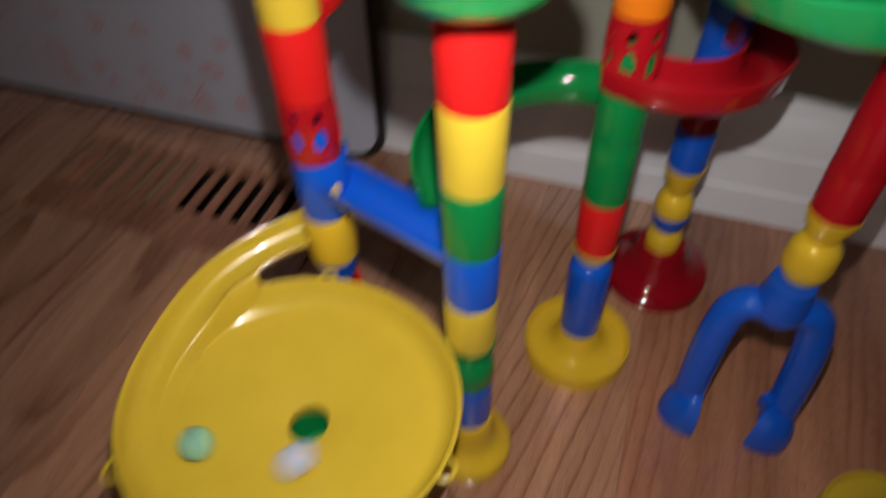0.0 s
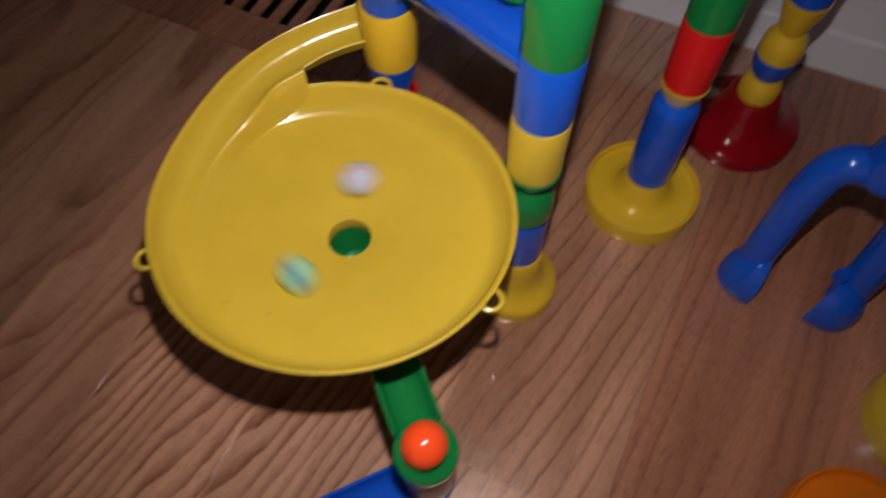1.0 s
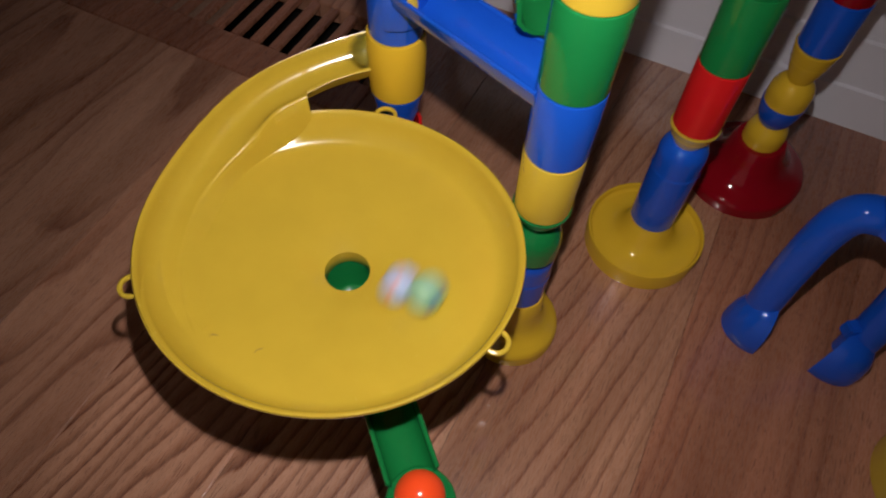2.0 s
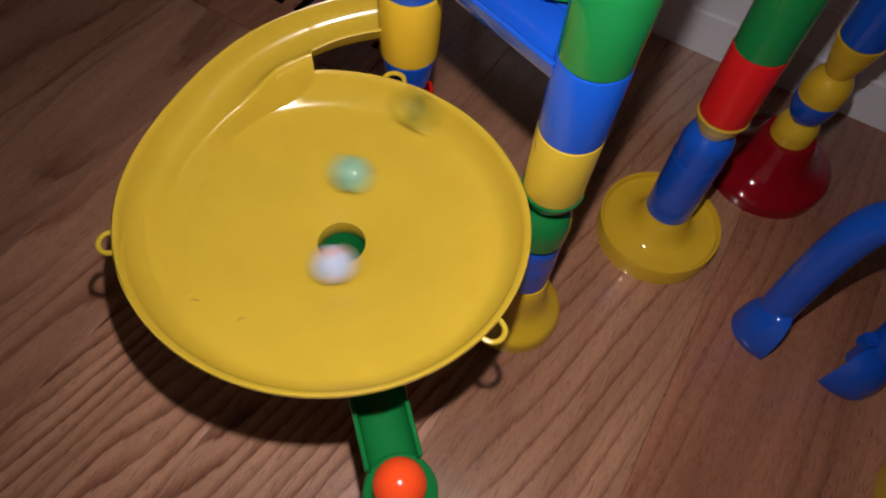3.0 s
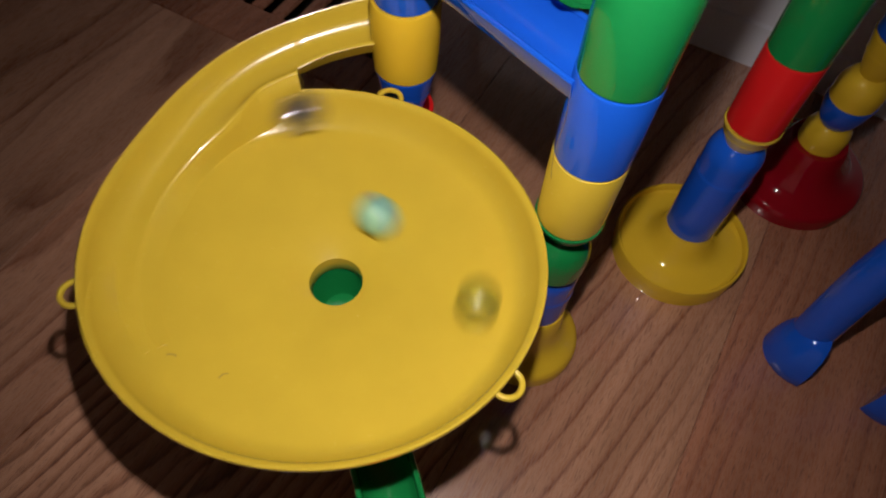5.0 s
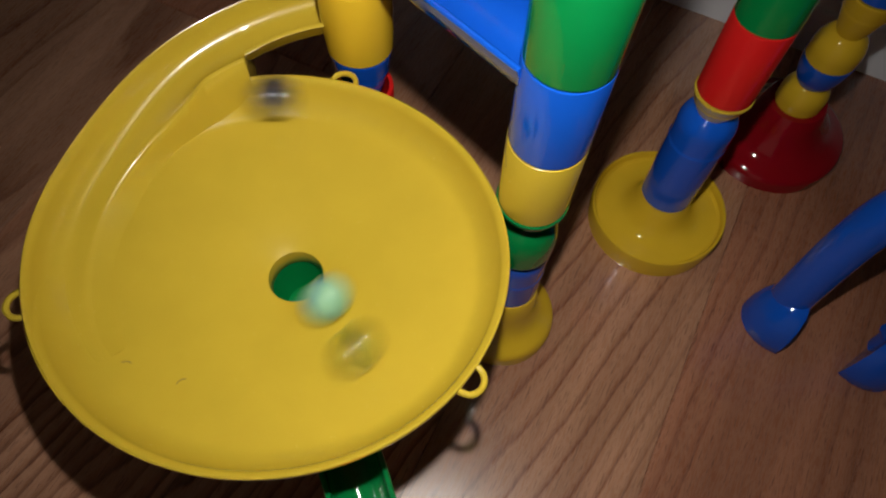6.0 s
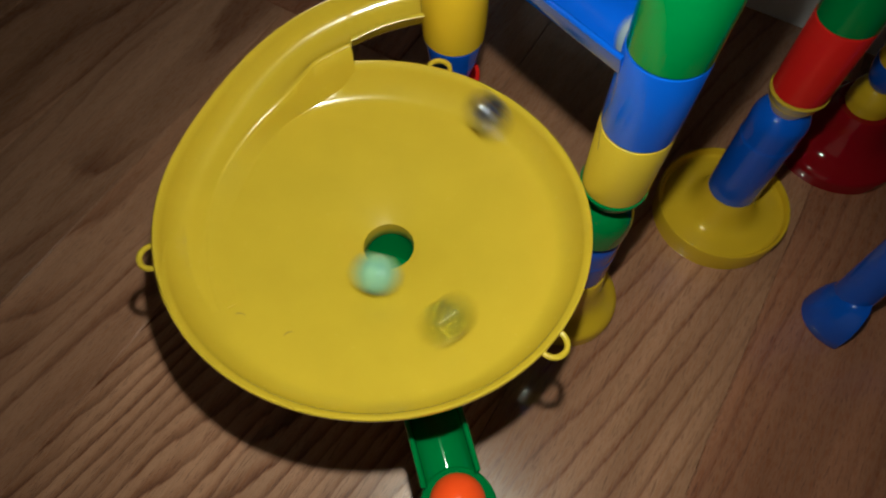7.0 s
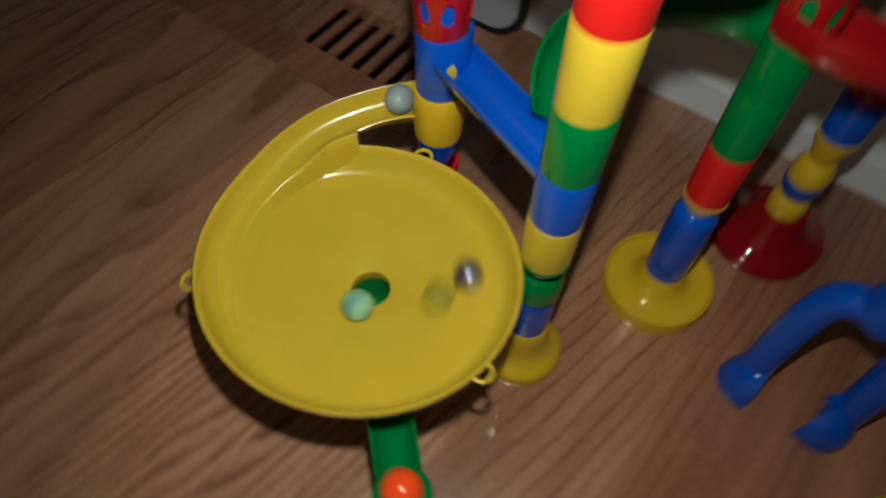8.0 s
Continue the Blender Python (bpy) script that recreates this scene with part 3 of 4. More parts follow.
def towers():
    tower("stacked blue, yellow and red plastic tower with slotted cage", (0.033, 0.096), (0.010, -0.040), [
        ("base", RED, 0, 0.046), ("tube", RED, 0.046, 0.0830), ("tube", RED, 0.0833, 0.1120), ("cup", BLUE, 0.1060, 0.1385), ("socket", WARM_YELLOW, 0.1388, 0.1755),
        ("tube", BLUE, 0.1758, 0.2165), ("thin_tube", BLUE, 0.2166, 0.2362), ("cage", CRIMSON, 0.2168, 0.2525), ("tube", RED, 0.2528, 0.2905), ("tube", YELLOW, 0.2908, 0.331), ("tube", BLUE, 0.3314, 0.371)])
    tower("tall tower of red, yellow, green and blue plastic tubes", (0.0955, 0.0130), (-0.021, -0.036), [
        ("small_base", WARM_YELLOW, 0, 0.0540), ("capped_tube", BLUE, 0.0542, 0.1005), ("dome", GREEN, 0.1007, 0.1275), ("cup", GREEN, 0.1245, 0.1395),
        ("tube", YELLOW, 0.1397, 0.178), ("tube", BLUE, 0.1783, 0.2155), ("tube", GREEN, 0.2158, 0.2540), ("tube", YELLOW, 0.2543, 0.2935),
        ("tube", RED, 0.2938, 0.3300), ("bowl", LIT_GREEN, 0.3303, 0.352)])
    tower("green and red tube tower on a wide yellow foot", (0.1975, 0.0655), (-0.028, -0.004), [
        ("base", WARM_YELLOW, 0, 0.0325), ("wide_capped_tube", BLUE, 0.033, 0.1065), ("cup", YELLOW, 0.1025, 0.1195), ("tube", RED, 0.1198, 0.1625),
        ("tube", GREEN, 0.1628, 0.2060), ("tube", GREEN, 0.2062, 0.2385), ("thin_tube", GREEN, 0.2387, 0.264), ("cage", CRIMSON, 0.239, 0.2785), ("tube", ORANGE, 0.279, 0.318)])
    tower("blue and yellow knobbed tower on a crimson foot", (0.2905, 0.1150), (-0.075, -0.055), [
        ("cone_base", DARK_RED, 0, 0.0440), ("dome", WARM_YELLOW, 0.0440, 0.0640), ("bowl_cup", BLUE, 0.0600, 0.0830), ("dome", WARM_YELLOW, 0.0828, 0.1040),
        ("cup", WARM_YELLOW, 0.1005, 0.1300), ("tube", BLUE, 0.1303, 0.1655), ("tube", DARK_RED, 0.1658, 0.188), ("tube", BLUE, 0.1883, 0.2275), ("tube", BLUE, 0.2278, 0.266)])
    tower("low tower of tubes under the funnel dish", (0.001, -0.002), (0, 0), [
        ("small_base", YELLOW, 0, 0.037), ("tube", BLUE, 0.0372, 0.079)])
    tower("smoky clear plastic tube standing on a blue collar", (0.0235, -0.104), (0, 0), [
        ("tube", BLUE, 0, 0.0220), ("tube", SMOKY, 0.0222, 0.0795)])
    tower("yellow plastic foot with a blue tube standing alone", (0.317, -0.120), (0.02, 0), [("base", YELLOW, 0, 0.0315), ("capped_tube", BLUE, 0.032, 0.075)])
    tower("orange plastic foot with a dark blue tube", (0.241, -0.171), (0.02, 0), [("base", ORANGE, 0, 0.0315), ("capped_tube", BLUE, 0.032, 0.075)])


# ---- support arch with two feet ----
def support_arch():
    a, b, top = Vector((0.247, -0.006, 0)), Vector((0.298, -0.036, 0)), Vector((0.2780, -0.0090, 0.118))
    arch = thing("support_arch", "blue plastic two-legged arch carrying a red tube tower", "toy tower", Matrix.Translation((top.x, top.y, 0)))
    a, b, t = (Vector((v.x - top.x, v.y - top.y, v.z)) for v in (a, b, top))
    across = (b - a).normalized()
    mid = (a + b) / 2
    half = (b - a).length / 2
    for sign, name in ((-1, "leg"), (1, "leg")):
        pts = []
        for k in range(23):
            s = k / 22
            ang = math.pi / 2 * s
            off = half * max(0.0, math.cos(ang)) ** 0.34
            z = 0.010 + 0.106 * math.sin(ang) ** 0.62
            c = mid.lerp(Vector((0, 0, 0)), min(1.0, z / 0.106))
            pts.append(Vector((c.x, c.y, 0)) + across * sign * off + Vector((0, 0, z)))
        bm = tube_along(pts, 0.0105, 20)
        part(name, bm, BLUE, arch)
        # half-round boot, cut flat on the side that faces the other leg
        foot = lathe([(0.0, 0.0), (0.0185, 0.0), (0.0192, 0.0010), (0.0191, 0.008), (0.0178, 0.0170), (0.0146, 0.0255), (0.0092, 0.0320), (0.0, 0.0345)], 28, False, -math.pi / 2, math.pi)
        bmesh.ops.remove_doubles(foot, verts=foot.verts, dist=1e-5)
        bmesh.ops.holes_fill(foot, edges=[e for e in foot.edges if len(e.link_faces) == 1])
        centre = mid + across * sign * (half - (0.0065 if sign < 0 else 0.0090))
        place = Matrix.Translation(centre) @ Matrix.Rotation(math.atan2(across.y * sign, across.x * sign) - (0.0 if sign < 0 else 0.55), 4, "Z") @ Matrix.Diagonal((1.18, 1.0, 1.0, 1.0))
        bmesh.ops.transform(foot, matrix=place, verts=foot.verts)
        part("foot", foot, BLUE, arch)
    part("collar", lathe([(0.0, 0.108), (0.0100, 0.108), (0.0145, 0.113), (0.0150, 0.126), (0.0125, 0.139), (0.0, 0.139)], 40), BLUE, arch)
    clip = box(bmesh.new(), -0.004, 0.004, -0.004, 0.004, 0.030, 0.040, 0.001)
    bmesh.ops.translate(clip, vec=mid + across * (half - 0.012), verts=clip.verts)
    part("clip", clip, BLUE, arch)
    tower("crimson tube tower with a wide lamp-brightened green dish", (0.2800, -0.0130), (0.030, 0.050), [
        ("bowl_cup", WARM_YELLOW, 0.1360, 0.1530), ("dome", WARM_YELLOW, 0.1532, 0.1700), ("cup", WARM_YELLOW, 0.1660, 0.1865), ("tube", CRIMSON, 0.1868, 0.2165), ("tube", CRIMSON, 0.2168, 0.2565), ("tube", CRIMSON, 0.2568, 0.2717), ("dish", LIT_GREEN, 0.2720, 0.313)])


# ---- the yellow funnel dish ----
HOLE, RIM = Vector((0.0010, -0.0020)), Vector((-0.0033, -0.0025))
RIM_R, OVAL_X, OVAL_Y, HOLE_R = 0.0803, 0.034, -0.023, 0.0106
BOWL = [(0.0, 0.1128), (0.06, 0.1142), (0.19, 0.1163), (0.42, 0.1194), (0.65, 0.1224), (0.80, 0.1244)]
for step in range(11):
    bend = radians(8 + 66 * step / 10)
    BOWL.append((0.840 + 0.130 * (math.sin(bend) - 0.139) / 0.822, 0.1250 + 0.0140 * (0.990 - math.cos(bend)) / 0.715))
BOWL.append((0.985, 0.1402))


def rim_point(a):
    x = RIM_R * ((1 + OVAL_X) * math.cos(a) + OVAL_Y * math.sin(a))
    y = RIM_R * ((1 - OVAL_X) * math.sin(a) + OVAL_Y * math.cos(a))
    return RIM + Vector((x, y))


def bowl_point(a, f):
    return (HOLE + HOLE_R * Vector((math.cos(a), math.sin(a)))).lerp(rim_point(a), f)


def dish_mesh():
    top = [(-0.006, 0.1050), (-0.004, 0.1100)] + BOWL + [(0.996, 0.1408), (1.006, 0.1405), (1.010, 0.1395), (1.008, 0.1382), (0.998, 0.1375)]
    under = [(0.985, 0.1368), (0.975, 0.1340), (0.955, 0.1300), (0.93, 0.1265), (0.895, 0.1240), (0.80, 0.1222), (0.42, 0.1170), (0.19, 0.1138), (0.08, 0.1118), (0.03, 0.1095), (0.02, 0.1055), (-0.004, 0.1048)]
    rows = top + under
    seg = 128
    bm = bmesh.new()
    grid = []
    for k in range(seg):
        a = 2 * math.pi * k / seg
        cut = float(np.interp(math.degrees(a), (97, 104, 165, 200), (0.0, 1.0, 1.0, 0.0)))     # no rim where the ramp runs in
        grid.append([bm.verts.new((*bowl_point(a, f), z + cut * min(0.0, (0.1285 if j < len(top) else 0.1262) - z))) for j, (f, z) in enumerate(rows)])
    m = len(rows)
    for k in range(seg):
        p, q = grid[k], grid[(k + 1) % seg]
        for j in range(m):
            bm.faces.new((p[j], q[j], q[(j + 1) % m], p[(j + 1) % m]))
    return bm


def eased(a, xs, ys, reach=3.0, split=True):
    """Value along the ramp with its corners rounded off; a split keeps the step at 95 degrees."""
    lo, hi = (0, 360) if not split else (0, 94.95) if a < 95 else (95.05, 360)
    return sum(float(np.interp(min(max(a + reach * k / 4, lo), hi), xs, ys)) for k in range(-4, 5)) / 9


def entry_line(a):
    """Middle of the curved entry ramp at an angle in degrees: radius from the rim's middle, floor height."""
    r = eased(a, (60, 72, 80, 90, 100, 110, 125, 140, 160, 180, 200), (0.1110, 0.1035, 0.0985, 0.0930, 0.0885, 0.0845, 0.0790, 0.0745, 0.0712, 0.0700, 0.0690), 8.0, False)
    z = eased(a, (60, 72, 90, 110, 123, 140, 160, 190, 206), (0.1517, 0.1490, 0.1450, 0.1408, 0.1372, 0.1330, 0.1294, 0.1262, 0.1252), 8.0, False)
    return r, z


def dish():
    d = thing("funnel_dish", "round yellow plastic funnel dish with curved entry ramp", "funnel dish")
    part("bowl", dish_mesh(), YELLOW, d, "shallow yellow bowl", 50)
    bm = bmesh.new()
    rows = []
    t, w = 0.0017, 0.0114
    steps = [70 + 2 * k for k in range(12)] + [93.5, 94.9, 95.1] + [96 + k for k in range(36)] + [132 + 2 * k for k in range(38)]
    for a in steps:
        r, z = entry_line(a)
        c, sn = math.cos(radians(a)), math.sin(radians(a))
        edge = (rim_point(radians(a)) - RIM).length + 0.0002
        blend = eased(a, (120, 165), (0.0, 1.0), 14.0, False)
        out_r = (1 - blend) * (r + w) + blend * (edge - t)
        top = eased(a, (60, 72, 90, 110, 130, 150, 170, 190, 206), (0.1650, 0.1615, 0.1562, 0.1522, 0.1490, 0.1460, 0.1432, 0.1412, 0.1406), 8.0, False)
        in_r = eased(a, (70, 86, 94.9, 95.1, 123, 150, 170, 206), (0.0930, 0.0850, 0.0802, 0.0774, 0.0720, 0.0705, 0.0690, 0.0675))
        in_even = eased(a, (70, 86, 123, 150, 170, 206), (0.0930, 0.0850, 0.0720, 0.0705, 0.0690, 0.0675))
        lip_z = eased(a, (70, 86, 95, 108, 110, 114, 123, 140, 160, 190, 206), (0.1575, 0.1545, 0.1520, 0.1485, 0.1470, 0.1430, 0.1382, 0.1332, 0.1292, 0.1258, 0.1250))
        fade = float(np.interp(a, (112, 150), (0.0, 1.0)))
        r = 0.5 * (out_r + in_even) - 0.002 * fade
        foot_r = in_r - (-0.0042 if a < 95 else float(np.interp(a, (123, 150), (float(np.interp(a, (96, 106), (0.08, 0.15))) * (lip_z - 0.1244), 0.0080))) + 0.0004)
        foot_z = z - t if a < 95 else 0.1244
        sec = [(out_r + t, top - 0.0005), (out_r + 0.5 * t, top + 0.0004), (out_r, top - 0.0003)]
        for k in range(1, 7):
            q = math.pi / 2 * k / 6
            sec.append((r + (out_r - r) * math.cos(q), z + (top - z) * (1 - math.sin(q)) ** 1.25))
        for k in range(1, 6):
            q = k / 5
            sec.append((r + (in_r - r) * q, z + (lip_z - z) * (q ** 2.4 * (1 - fade) + q * fade)))
        edge_r, edge_z = in_r - 0.0016, lip_z - 0.0007 - 0.0003 * fade
        reach, steep = (0.0, 1.0) if a < 95 else (0.0006 * (1 - fade), 2.2 - 1.0 * fade)
        sec += [(in_r - 0.0009, lip_z - 0.0001 - 0.0002 * fade), (edge_r, edge_z)]
        for k in range(1, 8):                  # hollow fillet down to the bowl
            q = k / 7
            sec.append((edge_r + (foot_r - reach - edge_r) * q, foot_z + (edge_z - foot_z) * (1 - q) ** steep))
        low = min(foot_z, z) - t
        sec += [(r - w * 0.2, low), (r + w * 0.4, low + 0.0008), (out_r + t * 0.6, min(z + 0.0055, top - 0.003))]
        rows.append([bm.verts.new((RIM.x + u * c, RIM.y + u * sn, h)) for u, h in sec])
    for p, q in zip(rows, rows[1:]):
        m = len(p)
        for j in range(m):
            bm.faces.new((p[j], q[j], q[(j + 1) % m], p[(j + 1) % m]))
    bm.faces.new(rows[0])
    bm.faces.new(rows[-1][::-1])
    part("entry_ramp", bm, YELLOW, d, "curved yellow entry ramp", 50)
    for a in (68, 190, 317):
        p = rim_point(radians(a))
        ahead = (p - RIM).normalized()
        side = Vector((-ahead.y, ahead.x))
        pts = []
        for k in range(13):
            q = math.pi * k / 12
            v = p + side * 0.0050 * math.cos(q) + ahead * (0.0062 * math.sin(q) ** 0.8 - 0.0004)
            pts.append(Vector((v.x, v.y, 0.1388)))
        part("loop", tube_along(pts, 0.00115, 8), YELLOW, d, "small yellow loop on the rim")


# ---- straight and curved chutes ----
def straight_chute(name, label, mat, p, q, wall=0.011, w=0.0108):
    ch = thing(name, label, "chute")
    p, q = Vector(p), Vector(q)
    path = [p.lerp(q, k / 10) for k in range(11)]
    part("trough", sweep(path, lambda k: gutter(w, wall, wall)), mat, ch)
    side = Vector(((q - p).y, -(q - p).x, 0)).normalized()
    for sign in (-1, 1):                       # rounded lips along both edges
        pts = [v + side * sign * (w + 0.0009) + Vector((0, 0, wall + 0.0002)) for v in path]
        part("lip", tube_along(pts, 0.0011, 8), mat, ch)
    return ch


def curved_chute(label, mat, centre, radius, a0, a1, z0, z1, wall=0.013):
    ch = thing("curved_chute", label, "chute")
    n = 36
    path = []
    for k in range(n + 1):
        a = radians(a0 + (a1 - a0) * k / n)
        path.append(Vector((centre[0] + radius * math.cos(a), centre[1] + radius * math.sin(a), z0 + (z1 - z0) * k / n)))
    part("trough", sweep(path, lambda k: gutter(0.0112, wall, wall, 0.0018)), mat, ch)
    for e in (-0.0121, 0.0121):                # rounded lips along both edges
        pts = []
        for k, p in enumerate(path):
            v = Vector((p.x - centre[0], p.y - centre[1], 0)).normalized()
            pts.append(p + v * e + Vector((0, 0, wall + 0.0002)))
        part("lip", tube_along(pts, 0.0012, 8), mat, ch)
    return ch


def chutes():
    straight_chute("straight_chute", "straight blue plastic chute between two towers", BLUE, (0.0875, 0.0110, 0.2000), (0.0415, 0.0800, 0.1945))
    blue = bpy.data.objects["straight_chute"]
    aim = math.atan2(0.017 - 0.0885, 0.0835 - 0.0340)
    bm = lathe([(0.0136, 0.1860), (0.0152, 0.1860), (0.0156, 0.1870), (0.0158, 0.2165), (0.0152, 0.2173), (0.0138, 0.2167)], 24, True, aim - radians(62), radians(124))
    bmesh.ops.translate(bm, vec=(0.0352, 0.0885, 0), verts=bm.verts)
    part("end_cup", bm, BLUE, blue)
    # flattened patch that stands for a small window onto a yellow piece inside
    bm = bmesh.new()
    bmesh.ops.create_uvsphere(bm, u_segments=16, v_segments=8, radius=1.0)
    bmesh.ops.scale(bm, vec=(0.0036, 0.0016, 0.0056), verts=bm.verts)
    bmesh.ops.translate(bm, vec=(0.0352 + 0.0150 * math.cos(radians(-72)), 0.0885 + 0.0150 * math.sin(radians(-72)), 0.1985), verts=bm.verts)
    part("window_patch", bm, YELLOW, blue, "small yellow patch for a window onto a yellow piece")
    straight_chute("straight_chute", "straight red plastic chute high on a tower", RED, (0.0465, 0.0960, 0.2830), (0.110, 0.140, 0.300))
    straight_chute("low_chute", "low blue plastic chute beside the clear tube", BLUE, (0.0110, -0.1085, 0.024), (-0.070, -0.1290, 0.018))
    ch = straight_chute("green_chute", "green plastic chute leading out from under the funnel dish", GREEN, (0.0040, -0.0160, 0.0895), (0.0213, -0.0945, 0.0845), wall=0.0115, w=0.0100)
    bm = lathe([(0.0, 0.0800), (0.0135, 0.0800), (0.0150, 0.0820), (0.0152, 0.0850), (0.0152, 0.0885), (0.0149, 0.0898), (0.0142, 0.0904), (0.0130, 0.0900), (0.0110, 0.0882), (0.0070, 0.0864), (0.0, 0.0858)], 48)
    bmesh.ops.translate(bm, vec=(0.0235, -0.104, 0), verts=bm.verts)
    part("end_cup", bm, GREEN, ch)
    bm = lathe([(0.0, 0.0795), (0.0105, 0.0795), (0.0118, 0.0815), (0.0122, 0.1025), (0.0121, 0.1044), (0.0114, 0.1046), (0.0108, 0.1035), (0.0104, 0.0920), (0.0080, 0.0860), (0.0, 0.0842)], 48)
    bmesh.ops.translate(bm, vec=(0.001, -0.002, 0), verts=bm.verts)
    part("head_cup", bm, GREEN, ch)
    a = math.degrees(math.atan2(0.065 - 0.035, 0.194 - 0.143))
    curved_chute("curved green plastic chute sweeping round behind the towers", GREEN, (0.1445, 0.035), 0.0575, a + 14, a + 152, 0.2230, 0.2150)
    curved_chute("curved crimson plastic chute bowing out between two towers", CRIMSON, (0.2290, 0.0885), 0.0475, 205.0, 372.0, 0.2365, 0.2285, 0.0170)


# ---- balls ----
MARBLE_R = 0.0085


def ball(name, label, mat, r, category="marble", group="marbles"):
    bm = bmesh.new()
    bmesh.ops.create_uvsphere(bm, u_segments=40, v_segments=20, radius=r)
    ob = new(name, mesh_of(name, bm, mat, 180))
    return tagged(ob, label, category, group)


def lint():
    rnd = random.Random(11)
    for x, y in ((-0.055, -0.033), (-0.037, -0.041)):
        z = bowl_height(x, y) + 0.0003
        a = rnd.uniform(0, 6)
        pts = [Vector((x + 0.0012 * k * math.cos(a + 0.25 * k), y + 0.0012 * k * math.sin(a + 0.25 * k), 0)) for k in range(-1, 3)]
        pts = [Vector((p.x, p.y, bowl_height(p.x, p.y) + 0.0003)) for p in pts]
        tagged(part("lint_fibre", tube_along(pts, 0.00012, 5), LINT, None), "short grey lint fibre lying in the yellow dish", "lint", "lint in the dish")


def hair():
    """Fine strand hanging where the blue chute meets the tall tower."""
    pts = [Vector((0.0765 + 0.0006 * math.sin(k * 0.9), 0.0020 - 0.0004 * k, 0.2080 - 0.0042 * k)) for k in range(9)]
    tagged(part("hair_strand", tube_along(pts, 0.00009, 5), LINT, None), "fine pale hair strand caught on the blue chute", "hair")


# ---- movement ----
def bowl_f(x, y):
    v = Vector((x, y)) - HOLE
    a = math.atan2(v.y, v.x)
    reach = (rim_point(a) - HOLE).length
    return (v.length - HOLE_R) / (reach - HOLE_R), reach


def bowl_height(x, y):
    f, _ = bowl_f(x, y)
    return float(np.interp(f, [p for p, _ in BOWL], [z for _, z in BOWL]))


def resting(x, y):
    """Height of a marble's middle when it touches the bowl at that place."""
    f, reach = bowl_f(x, y)
    r = f * (reach - HOLE_R) + HOLE_R
    best = 0.0
    for k in range(-8, 9):
        e = MARBLE_R * k / 8.5
        q = ((r + e) - HOLE_R) / (reach - HOLE_R)
        if q < 0:
            continue
        h = float(np.interp(q, [p for p, _ in BOWL], [z for _, z in BOWL])) + math.sqrt(MARBLE_R ** 2 - e * e)
        best = max(best, h)
    return best


def smooth(ts, vs, t):
    """Catmull-Rom through the values."""
    if t <= ts[0]:
        return vs[0]
    if t >= ts[-1]:
        return vs[-1]
    k = max(i for i in range(len(ts) - 1) if ts[i] <= t)
    h = ts[k + 1] - ts[k]
    s = (t - ts[k]) / h
    m0 = (vs[k + 1] - vs[k - 1]) / (ts[k + 1] - ts[k - 1]) if k else (vs[1] - vs[0]) / h
    m1 = (vs[k + 2] - vs[k]) / (ts[k + 2] - ts[k]) if k + 2 < len(ts) else (vs[k + 1] - vs[k]) / h
    return (2 * s ** 3 - 3 * s ** 2 + 1) * vs[k] + (s ** 3 - 2 * s ** 2 + s) * h * m0 + (3 * s ** 2 - 2 * s ** 3) * vs[k + 1] + (s ** 3 - s ** 2) * h * m1


def rolling(before, orbit, after):
    """Rows for walk(): places (t, x, y, z) before, an orbit (t, degrees, millimetres) in the dish, places after."""
    bt = [r[0] for r in before]
    ot = [r[0] for r in orbit]
    at = [r[0] for r in after]
    out, last, turn = [], None, Matrix.Identity(3)
    for k in range(241):
        t = k / 30
        if before and t < (ot[0] if ot else 99) and (t <= bt[-1] or not ot):
            p = Vector([smooth(bt, [r[j] for r in before], t) for j in (1, 2, 3)])
        elif after and t >= at[0]:
            p = Vector([float(np.interp(t, at, [r[j] for r in after])) for j in (1, 2, 3)])
        else:
            a, r = radians(smooth(ot, [q[1] for q in orbit], t)), smooth(ot, [q[2] for q in orbit], t) / 1000
            x, y = HOLE.x + r * math.cos(a), HOLE.y + r * math.sin(a)
            f, reach = bowl_f(x, y)
            limit = reach - 0.0105
            if r > limit and t > ot[0] + 0.25:
                x, y = HOLE.x + limit * math.cos(a), HOLE.y + limit * math.sin(a)
            p = Vector((x, y, resting(x, y)))
            if before and t < ot[0] + 0.3:
                s = (t - ot[0]) / 0.3
                p.z = max(p.z, before[-1][3] * (1 - s) + p.z * s)
        if last is not None:
            d = p - last
            if d.length > 1e-6:
                axis = Vector((0, 0, 1)).cross(d)
                if axis.length > 1e-9:
                    turn = Matrix.Rotation(min(d.length / MARBLE_R, radians(55)), 3, axis.normalized()) @ turn
        last = p
        out.append((t, Matrix.LocRotScale(p, turn.to_quaternion(), None)))
    return out


